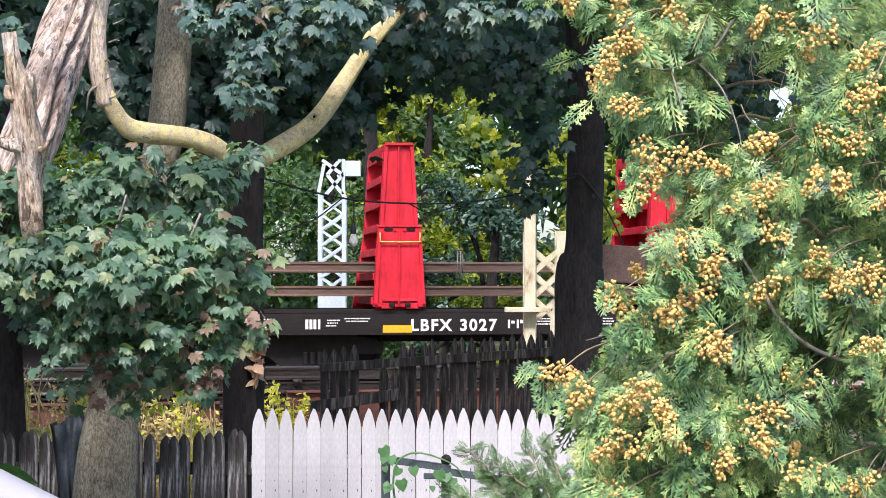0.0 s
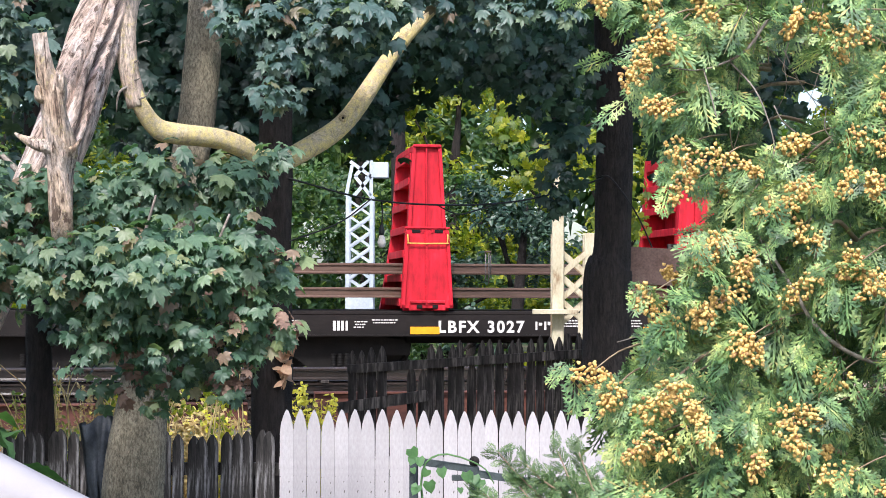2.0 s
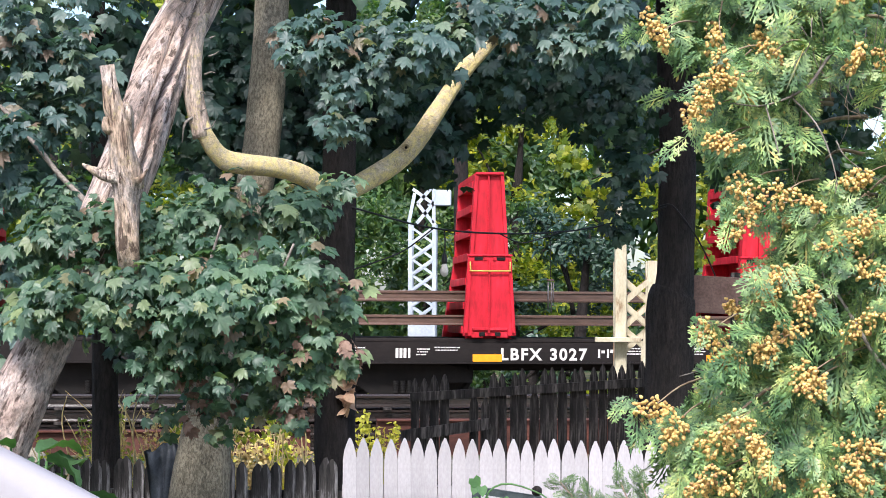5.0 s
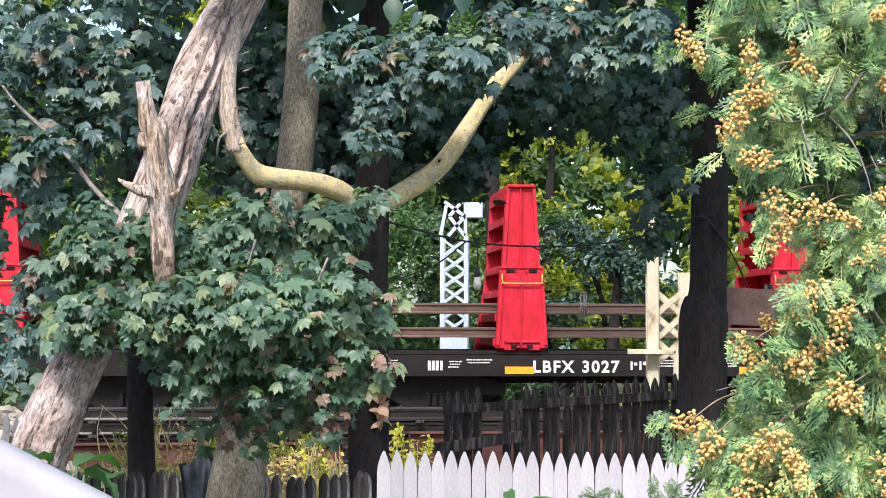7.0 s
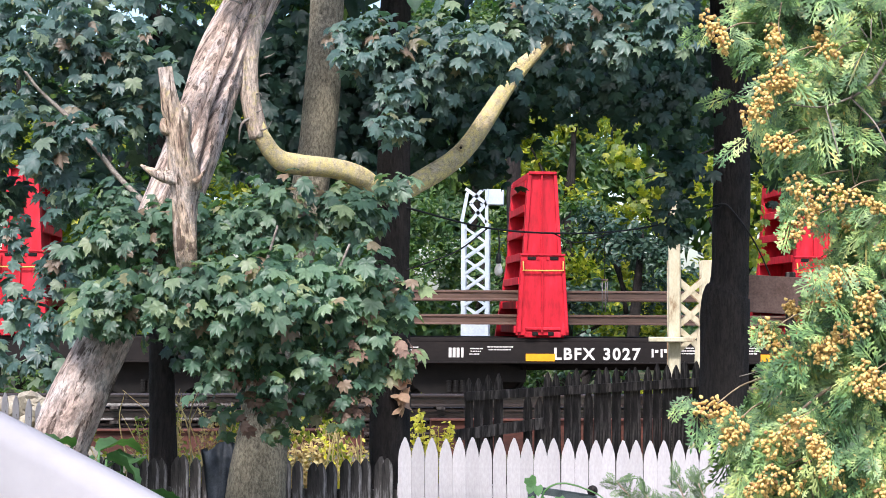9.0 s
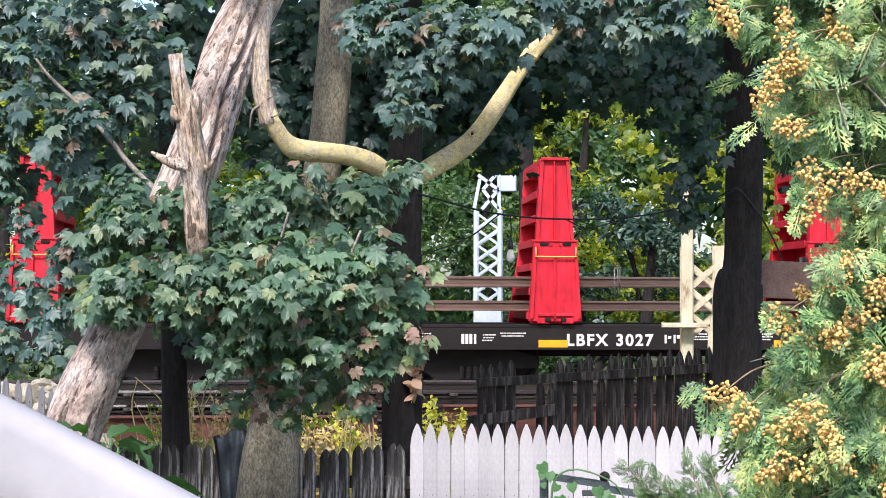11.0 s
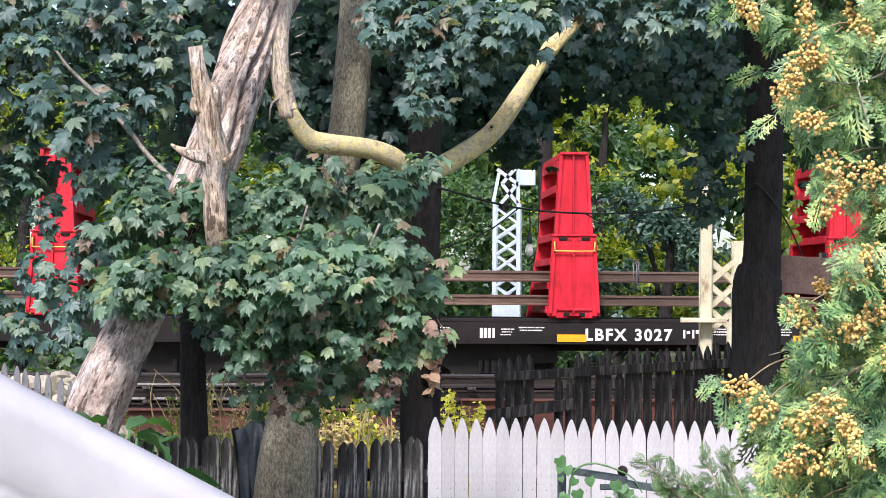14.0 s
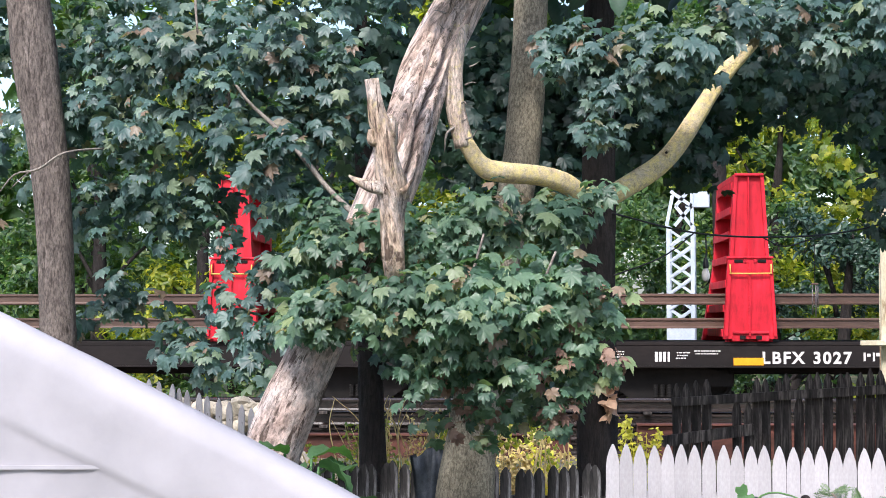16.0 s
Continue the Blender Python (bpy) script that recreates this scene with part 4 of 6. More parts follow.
for kx, ky, kz, kr in [(-0.845, 11.985, 3.325, 0.018)]:
    ring = [(kx + kr * math.cos(a), ky - 0.012 * math.sin(a * 0.5), kz + kr * math.sin(a), 0.009) for a in np.linspace(0, math.tau, 9)]
    tube("knot", rel(old, ring), M_BARK_LIMB, old, "ring of bark round a lost twig", sides=6, steps=2)
    # No real hollow: a solid dark plug paints the shade inside the knot.
    tube("knot_hole", rel(old, [(kx, ky + 0.02, kz, kr), (kx, ky + 0.002, kz, kr * 0.9)]), M_BARK_DARK, old, "dark plug for the shaded hollow of a lost twig", sides=8, steps=1)
stub = tube("stub", rel(old, [(-2.198, 10.032, 2.297, 0.066), (-2.145, 9.644, 2.510, 0.062), (-2.145, 9.596, 2.781, 0.056), (-2.140, 9.577, 2.926, 0.072), (-2.164, 9.557, 3.052, 0.064), (-2.183, 9.538, 3.217, 0.058), (-2.203, 9.519, 3.294, 0.052), (-2.222, 9.499, 3.410, 0.038), (-2.240, 9.499, 3.515, 0.035)]), M_BARK_STUB, old, "snapped bare stub", sides=24, steps=8, lump=0.5, ridge=0.28, seed=5)
for rows in ([(-2.149, 9.557, 2.926, 0.04), (-2.236, 9.538, 2.936, 0.035), (-2.324, 9.538, 2.975, 0.02), (-2.372, 9.538, 3.004, 0.006)], [(-2.130, 9.557, 2.907, 0.025), (-2.062, 9.538, 2.926, 0.015), (-2.024, 9.538, 2.975, 0.004)], [(-2.188, 9.528, 3.168, 0.03), (-2.236, 9.499, 3.188, 0.025), (-2.241, 9.499, 3.246, 0.012)], [(-2.130, 9.557, 3.168, 0.03), (-2.120, 9.499, 3.265, 0.026), (-2.130, 9.499, 3.323, 0.01)]):
    tube("spur", rel(old, rows), M_BARK_STUB, stub, sides=10, steps=4, lump=0.6, ridge=0.2)
spur_r = random.Random(17)
for k in range(8):
    z = 3.32 + 0.11 * k
    x, y, side = -2.02 - 0.03 * math.sin(k), 10.86 - 0.045, spur_r.choice((-1, 1))
    x += side * 0.05
    ln = spur_r.uniform(0.03, 0.08)
    tube("spur", rel(old, [(x, y, z, 0.007), (x + side * ln * 0.6, y - 0.01, z + ln * 0.2, 0.004), (x + side * ln, y - 0.02, z + ln * spur_r.uniform(-0.4, 0.8), 0.0015)]), M_TWIG_GREY, old, "short dead spur", sides=5, steps=3)
for rows in ([(-2.0, 10.85, 3.42, 0.012), (-2.08, 10.8, 3.36, 0.009), (-2.1, 10.8, 3.24, 0.003)], [(-3.64, 11.2, 3.85, 0.006), (-3.51, 11.06, 3.73, 0.009), (-3.40, 11.02, 3.60, 0.011), (-3.22, 11.02, 3.43, 0.014), (-3.02, 11.0, 3.215, 0.015), (-2.88, 10.95, 3.06, 0.016), (-2.6, 10.6, 2.85, 0.02)], [(-3.71, 10.9, 4.5, 0.012), (-3.715, 10.88, 4.25, 0.010), (-3.70, 10.88, 4.03, 0.006)], [(-5.0, 10.8, 3.03, 0.004), (-4.88, 10.78, 3.15, 0.006), (-4.72, 10.78, 3.18, 0.007), (-4.57, 10.85, 3.29, 0.007), (-4.4, 11.2, 3.35, 0.008)], [(-4.92, 10.8, 3.06, 0.003), (-4.80, 10.8, 3.16, 0.005), (-4.66, 10.8, 3.21, 0.005)], [(-1.9, 10.2, 2.0, 0.012), (-1.8, 10.0, 2.4, 0.01), (-1.7, 9.9, 2.7, 0.006)], [(-1.4, 10.3, 1.7, 0.014), (-1.5, 10.0, 2.1, 0.012), (-1.3, 9.9, 2.6, 0.006)]):
    tube("twig", rel(old, rows), M_TWIG_GREY, old, sides=6, steps=4, lump=0.4)


def rel_blobs(ob, blobs):
    b = ob.matrix_basis.translation
    return [(x - b.x, y - b.y, z - b.z, rx, rz) for x, y, z, rx, rz in blobs]


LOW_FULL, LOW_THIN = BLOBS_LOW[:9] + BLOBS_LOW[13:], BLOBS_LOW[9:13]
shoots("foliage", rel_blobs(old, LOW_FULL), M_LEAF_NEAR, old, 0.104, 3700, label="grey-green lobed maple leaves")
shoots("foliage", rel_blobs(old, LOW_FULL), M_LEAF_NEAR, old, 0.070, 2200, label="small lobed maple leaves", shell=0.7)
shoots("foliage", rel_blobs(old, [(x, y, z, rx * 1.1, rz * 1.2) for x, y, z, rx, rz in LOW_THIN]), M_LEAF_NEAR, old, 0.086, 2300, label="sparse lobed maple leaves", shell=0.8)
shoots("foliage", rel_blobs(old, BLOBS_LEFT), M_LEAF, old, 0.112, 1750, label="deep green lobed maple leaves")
shoots("foliage", rel_blobs(old, [(-5.3, 11.9, 4.2, 0.45, 0.35), (-5.1, 11.9, 3.6, 0.4, 0.35), (-5.7, 12.1, 4.5, 0.5, 0.35), (-4.3, 12.4, 4.7, 0.7, 0.35), (-3.2, 12.4, 4.6, 0.7, 0.4), (-4.7, 11.9, 4.5, 0.5, 0.3), (-4.9, 12, 3.0, 0.32, 0.3), (-3.9, 12.1, 3.3, 0.5, 0.4), (-3.4, 12.2, 3.7, 0.5, 0.5), (-4.0, 12.2, 4.4, 0.6, 0.4), (-3.1, 11.8, 3.0, 0.35, 0.3)]), M_LEAF, old, 0.12, 900, label="deep green lobed maple leaves")
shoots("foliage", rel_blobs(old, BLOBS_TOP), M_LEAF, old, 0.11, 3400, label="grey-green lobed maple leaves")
shoots("foliage", rel_blobs(old, [(-0.20, 12.15, 4.22, 0.15, 0.13), (-0.02, 12.2, 4.30, 0.20, 0.16)]), M_LEAF, old, 0.10, 3600, label="grey-green lobed maple leaves")
shoots("foliage", rel_blobs(old, [(-3.08, 10.66, 3.30, 0.16, 0.12), (-3.60, 10.75, 3.78, 0.14, 0.10), (-3.30, 10.66, 3.18, 0.18, 0.10)]), M_LEAF, old, 0.115, 3000, label="deep green lobed maple leaves")
# Overhead leaves out of view, set to shade the rear canopy but not the limb.
crown("crown", rel_blobs(old, shade_cast_blobs(-1.6, 13.3, 5.3, 9.5, 1.7, 14, 19) + shade_cast_blobs(-4.4, 13.4, 5.3, 9.0, 1.6, 12, 20)), M_LEAF, old, 0.32, 90, SIMPLE, label="unseen broad maple leaves added overhead to cast shade")
shoots("foliage", rel_blobs(old, [(-4.6, 11.8, 2.45, 0.32, 0.25), (-4.2, 11.7, 2.2, 0.26, 0.15), (-3.35, 11.2, 2.2, 0.2, 0.15), (-3.80, 11.5, 2.80, 0.20, 0.13), (-3.62, 11.0, 2.0, 0.28, 0.13), (-3.3, 10.9, 1.95, 0.18, 0.12)]), M_LEAF, old, 0.115, 1200, label="deep green lobed maple leaves")
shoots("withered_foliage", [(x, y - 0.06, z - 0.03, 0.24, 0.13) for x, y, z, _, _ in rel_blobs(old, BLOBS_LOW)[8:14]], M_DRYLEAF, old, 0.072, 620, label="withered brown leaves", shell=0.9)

# grey maple
grey_tree = thing("grey_maple", (-2.07, 11.2, 0), "grey-barked maple standing at the fence", "tree")
tube("trunk", rel(grey_tree, [(-2.12, 11.2, -0.1, 0.24), (-2.07, 11.2, 0.9, 0.185), (-2.00, 11.25, 1.6, 0.155), (-1.88, 11.45, 2.5, 0.13), (-1.775, 11.7, 3.23, 0.12), (-1.74, 11.8, 3.9, 0.115), (-1.73, 11.9, 4.4, 0.11), (-1.7, 12, 6.5, 0.09)]), M_BARK_GREY, grey_tree, sides=24, steps=8, lump=0.10, ridge=0.05, seed=2)
crown("crown", rel_blobs(grey_tree, shade_cast_blobs(-1.2, 13.3, 5.4, 8.6, 1.8, 18, 4)), M_LEAF, grey_tree, 0.30, 110, SIMPLE)

dark_tree = thing("dark_tree", (-1.47, 13.4, 0), "tree behind the fence with shade put into its near-black bark", "tree", "dark trees")
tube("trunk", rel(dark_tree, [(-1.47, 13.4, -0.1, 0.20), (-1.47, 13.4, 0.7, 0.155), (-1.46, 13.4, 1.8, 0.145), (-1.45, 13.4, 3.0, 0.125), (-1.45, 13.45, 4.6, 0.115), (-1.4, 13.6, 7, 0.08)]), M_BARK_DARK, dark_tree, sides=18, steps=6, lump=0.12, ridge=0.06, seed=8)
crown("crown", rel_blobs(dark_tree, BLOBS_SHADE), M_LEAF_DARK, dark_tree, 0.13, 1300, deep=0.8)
# Added deeper layer in the same shade tone closes the bright gaps.
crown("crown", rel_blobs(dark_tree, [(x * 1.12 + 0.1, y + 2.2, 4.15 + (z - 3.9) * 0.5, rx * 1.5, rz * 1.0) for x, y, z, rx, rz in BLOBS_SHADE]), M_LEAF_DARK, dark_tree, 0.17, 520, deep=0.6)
crown("crown", rel_blobs(dark_tree, shade_cast_blobs(-1.6, 14.4, 5.2, 8.5, 2.6, 26, 5)), M_LEAF_DARK, dark_tree, 0.32, 100, SIMPLE)
# Added leaves in the shade tone for the dark below the maple clump.
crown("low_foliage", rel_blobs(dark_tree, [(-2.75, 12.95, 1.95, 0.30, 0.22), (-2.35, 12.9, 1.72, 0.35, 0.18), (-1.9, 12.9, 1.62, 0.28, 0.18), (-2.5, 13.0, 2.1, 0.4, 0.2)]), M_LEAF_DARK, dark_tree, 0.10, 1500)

right_tree = thing("dark_tree", (1.26, 16.6, 0), "tree with shade-darkened bark colour and a cable slung round it", "tree", "dark trees")
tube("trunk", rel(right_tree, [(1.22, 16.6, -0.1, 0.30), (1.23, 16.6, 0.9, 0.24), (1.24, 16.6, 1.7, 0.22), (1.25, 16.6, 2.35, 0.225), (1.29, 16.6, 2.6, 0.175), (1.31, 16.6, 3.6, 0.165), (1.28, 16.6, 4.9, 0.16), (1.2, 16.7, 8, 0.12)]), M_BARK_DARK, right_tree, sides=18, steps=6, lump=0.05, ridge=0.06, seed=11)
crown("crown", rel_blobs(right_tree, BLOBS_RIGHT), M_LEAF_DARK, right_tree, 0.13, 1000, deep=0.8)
# Deeper filler leaves, again with shade put into their colour.
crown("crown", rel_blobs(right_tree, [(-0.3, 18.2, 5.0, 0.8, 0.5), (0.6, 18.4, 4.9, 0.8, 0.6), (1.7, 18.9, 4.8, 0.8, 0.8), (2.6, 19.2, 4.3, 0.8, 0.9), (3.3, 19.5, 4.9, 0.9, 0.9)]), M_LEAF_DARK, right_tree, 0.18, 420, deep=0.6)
crown("crown", rel_blobs(right_tree, shade_cast_blobs(1.0, 15.2, 5.6, 9.5, 2.9, 40, 6)), M_LEAF_DARK, right_tree, 0.34, 95, SIMPLE)

sunny = thing("sunlit_tree", (3.9, 22.6, 0), "young tree with sunlight put into its yellow-green leaves", "tree")
tube("trunk", rel(sunny, [(3.9, 22.6, -0.1, 0.10), (3.85, 22.6, 2.5, 0.08), (3.7, 22.5, 4.6, 0.05), (3.5, 22.5, 6.0, 0.02)]), M_BARK_DARK, sunny, sides=10, lump=0.1)
for rows in ([(3.8, 22.6, 4.0, 0.035), (2.3, 22.3, 4.5, 0.025), (0.7, 22, 3.9, 0.008)], [(3.8, 22.6, 3.6, 0.03), (3.5, 22.3, 4.2, 0.02), (3.3, 22, 4.6, 0.008)]):
    tube("limb", rel(sunny, rows), M_BARK_DARK, sunny, sides=6)
# Patches of sunlit leaves, their light painted by the bright leaf colour.
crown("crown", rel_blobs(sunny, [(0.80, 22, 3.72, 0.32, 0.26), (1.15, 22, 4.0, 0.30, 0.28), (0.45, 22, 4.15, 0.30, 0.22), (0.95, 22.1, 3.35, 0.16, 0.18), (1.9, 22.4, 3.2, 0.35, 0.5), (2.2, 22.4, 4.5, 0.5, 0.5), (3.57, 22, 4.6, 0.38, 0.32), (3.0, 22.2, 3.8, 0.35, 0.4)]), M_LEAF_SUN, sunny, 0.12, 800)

small = thing("small_dark_tree", (-3.08, 13.0, 0), "thin black trunk behind the grey fence", "tree", "dark trees")
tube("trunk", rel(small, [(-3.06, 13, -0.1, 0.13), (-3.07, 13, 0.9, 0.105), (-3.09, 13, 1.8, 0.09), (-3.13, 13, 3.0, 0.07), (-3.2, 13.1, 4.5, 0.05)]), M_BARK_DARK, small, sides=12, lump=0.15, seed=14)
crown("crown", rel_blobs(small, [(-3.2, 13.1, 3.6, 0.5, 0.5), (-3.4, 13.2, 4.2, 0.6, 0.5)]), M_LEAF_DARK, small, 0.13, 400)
far_left = thing("brown_tree", (-4.95, 11.3, 0), "brown-barked tree at the edge of the yard", "tree", "dark trees")
tube("trunk", rel(far_left, [(-4.82, 11.3, -0.1, 0.17), (-4.83, 11.3, 1.2, 0.13), (-4.80, 11.3, 2.1, 0.118), (-4.875, 11.3, 3.25, 0.128), (-5.04, 11.3, 4.4, 0.15), (-5.2, 11.3, 7, 0.08)]), M_BARK_BROWN, far_left, sides=16, lump=0.12, ridge=0.05, seed=15)
crown("crown", rel_blobs(far_left, [(-5.7, 12.0, 4.2, 0.5, 0.4), (-5.6, 12.0, 3.3, 0.4, 0.5)] + shade_cast_blobs(-5.4, 12.4, 5.2, 8, 2, 16, 8)), M_LEAF, far_left, 0.17, 160)


def far_tree(x, y, h, r, material, seed, low=0.5, size=0.30, n=16, dens=260, name="far_tree", label="leafy tree growing beyond the railway"):
    rr = random.Random(seed)
    t = thing(name, (x, y, 0), label, "tree", "trees beyond the railway")
    tube("trunk", [(0, 0, -0.1, 0.16 + h * 0.008), (rr.uniform(-0.2, 0.2), 0, h * 0.4, 0.12 + h * 0.005), (rr.uniform(-0.4, 0.4), 0, h * 0.85, 0.05)], M_BARK_DARK, t, sides=8)
    bl = []
    for _ in range(n):
        z = rr.uniform(low, h)
        w = r * (1 - 0.5 * (z / h)) * 1.0
        bl.append((rr.uniform(-w, w), rr.uniform(-w, w) * 0.7, z, rr.uniform(0.22, 0.42) * r, rr.uniform(0.16, 0.30) * r))
    for k in range(4):
        b = bl[k]
        tube("limb", [(0, 0, b[2] * 0.6, 0.06), (b[0] * 0.5, b[1] * 0.5, b[2] * 0.85, 0.04), (b[0], b[1], b[2], 0.02)], M_BARK_DARK, t, sides=6)
    crown("crown", bl, material, t, size * 1.12, dens * 0.74, SPRIG, shell=0.7, spread=0.8, face=(0, -0.3, 0.7))
    return t


far_tree(-4.2, 39.5, 4.6, 2.1, M_LEAF_FAR, 21, 0.4, 0.26, 24, 420)
far_tree(-2.6, 41.5, 4.2, 1.7, M_LEAF_FAR, 35, 0.4, 0.26, 18, 420)
far_tree(-1.2, 44.5, 5.2, 1.9, M_LEAF_FAR, 36, 0.4, 0.26, 18, 420)
far_tree(-5.6, 44.5, 8.0, 2.6, M_LEAF_FAR, 37, 0.4, 0.30, 24, 300)
far_tree(-6.8, 40.5, 4.6, 2.2, M_LEAF_FAR, 22, 0.4, 0.28, 18, 300)
far_tree(0.9, 41.0, 4.9, 1.8, M_LEAF_BLUE, 23, 0.8, 0.26, 18, 380)
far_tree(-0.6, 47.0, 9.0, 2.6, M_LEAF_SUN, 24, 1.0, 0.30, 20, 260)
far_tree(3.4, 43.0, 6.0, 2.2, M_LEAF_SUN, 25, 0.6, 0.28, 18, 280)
far_tree(6.2, 46.0, 10.0, 3.2, M_LEAF_FAR, 26, 0.8, 0.32, 22, 220)
far_tree(-3.2, 50.0, 11.0, 3.2, M_LEAF_FAR, 27, 1.0, 0.34, 24, 220)
far_tree(-8.5, 48.0, 11.0, 3.2, M_LEAF_SUN, 28, 0.8, 0.34, 22, 200)
far_tree(2.6, 54.0, 13.0, 3.6, M_LEAF_FAR, 29, 1.0, 0.36, 26, 200)
far_tree(-12.0, 44.0, 9.0, 3.0, M_LEAF_FAR, 30, 0.6, 0.32, 22, 220)
far_tree(-15.5, 48.0, 11.0, 3.2, M_LEAF_SUN, 31, 0.6, 0.34, 22, 200)
far_tree(10.5, 50.0, 12.0, 3.6, M_LEAF_SUN, 32, 0.8, 0.36, 24, 190)
far_tree(-19.0, 46.0, 11.0, 3.4, M_LEAF_FAR, 33, 0.6, 0.36, 22, 180)
far_tree(-17.0, 41.5, 9.0, 3.0, M_LEAF_FAR, 38, 0.6, 0.30, 26, 260)
far_tree(-13.8, 40.5, 7.5, 2.4, M_LEAF_SUN, 39, 0.6, 0.28, 20, 260)
far_tree(14.5, 48.0, 12.0, 3.6, M_LEAF_FAR, 34, 0.8, 0.38, 22, 170)
for k in range(16):
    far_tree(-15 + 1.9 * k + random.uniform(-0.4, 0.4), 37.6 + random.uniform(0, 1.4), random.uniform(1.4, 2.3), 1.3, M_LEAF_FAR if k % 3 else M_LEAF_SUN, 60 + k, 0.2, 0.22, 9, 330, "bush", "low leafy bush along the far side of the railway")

woods_b = []
wr = random.Random(77)
for k in range(230):
    woods_b.append((wr.uniform(-60, 48), wr.uniform(68, 84), wr.uniform(0.5, 20), wr.uniform(2.2, 3.8), wr.uniform(1.6, 3.0)))
p, d = in_blobs(woods_b, 10, 1.0, 0.6)
nn = len(p)
tagged(scatter("far_woods", SPRIG, p, np.array([0, -0.4, 0.7]) + 0.7 * rng.normal(size=(nn, 3)), rng.normal(size=(nn, 3)), rng.uniform(1.4, 2.3, nn), M_LEAF_FAR), "distant green woods behind the railway", "woods", kind="stuff")

# ---- cedar beside the camera ----
def spray_template(seed):
    """A flat scale-leaved spray, one unit long along +y."""
    r = random.Random(seed)
    vs, fs = [], []

    def blade(x, y, ang, ln, w, z):
        c, s = math.cos(ang), math.sin(ang)
        b = len(vs)
        for u, v in ((0, 0), (0.62 * ln, w), (ln, 0), (0.62 * ln, -w)):
            px, py = x + u * c - v * s, y + u * s + v * c
            vs.append((px, py, z - 0.22 * py * py - 0.25 * px * px))
        fs.append(tuple(range(b, b + 4)))

    blade(0, 0, math.pi / 2, 1.0, 0.021, 0.0)
    n = 8
    for i in range(n):
        y = 0.10 + 0.80 * i / n
        for sgn in (-1, 1):
            ang = math.pi / 2 - sgn * radians(r.uniform(36, 52))
            ln = (0.46 - 0.30 * i / n) * r.uniform(0.75, 1.15) * (0.7 + 0.3 * min(i, 2) / 2)
            z = r.uniform(-0.03, 0.03)
            blade(0, y, ang, ln, 0.022, z)
            m = max(1, int(ln / 0.13))
            for j in range(m):
                q = (j + 0.8) / (m + 0.6)
                for s2 in (-1, 1):
                    blade(ln * q * math.cos(ang), y + ln * q * math.sin(ang), ang + s2 * radians(r.uniform(28, 46)), 0.15 * (1.1 - 0.5 * q) * r.uniform(0.7, 1.25), 0.022, z + r.uniform(-0.02, 0.02))
    return vs, fs


cedar = thing("cedar_tree", (1.45, 5.1, 0), "dense green cedar hung with clusters of yellow-brown cones", "tree")


def cedar_edge(z):
    """The outer reach of the boughs at a height, uneven from bough to bough."""
    reach = ((1.4, 0.40), (1.73, 0.36), (1.80, 0.31), (1.90, 0.35), (1.97, 0.24), (2.05, 0.32), (2.15, 0.40), (2.24, 0.37), (2.30, 0.46), (2.42, 0.50), (2.52, 0.44), (2.65, 0.35), (2.84, 0.26), (3.2, 0.3))
    return 0.06 + float(np.interp(z, [a for a, _ in reach], [b for _, b in reach]))


tube("trunk", [(0, 0, -0.1, 0.13), (0, 0, 1.5, 0.10), (0.02, 0, 3.2, 0.07), (0, 0, 5.2, 0.02)], M_TWIG, cedar, sides=10)
pos, nrm, tip, siz = [], [], [], []
crng = np.random.default_rng(21)
base = np.array([1.45, 5.1, 0])
TIPS = []


def in_gap(q):
    """The opening in the boughs where daylight shows."""
    w = 0.065 + 0.06 * max(q[1] - 4.1, 0)
    return abs(q[0] - 0.665 - 0.19 * (q[1] - 4.1)) < w and abs(q[2] - 2.57 - 0.11 * (q[1] - 4.1)) < w * 1.4


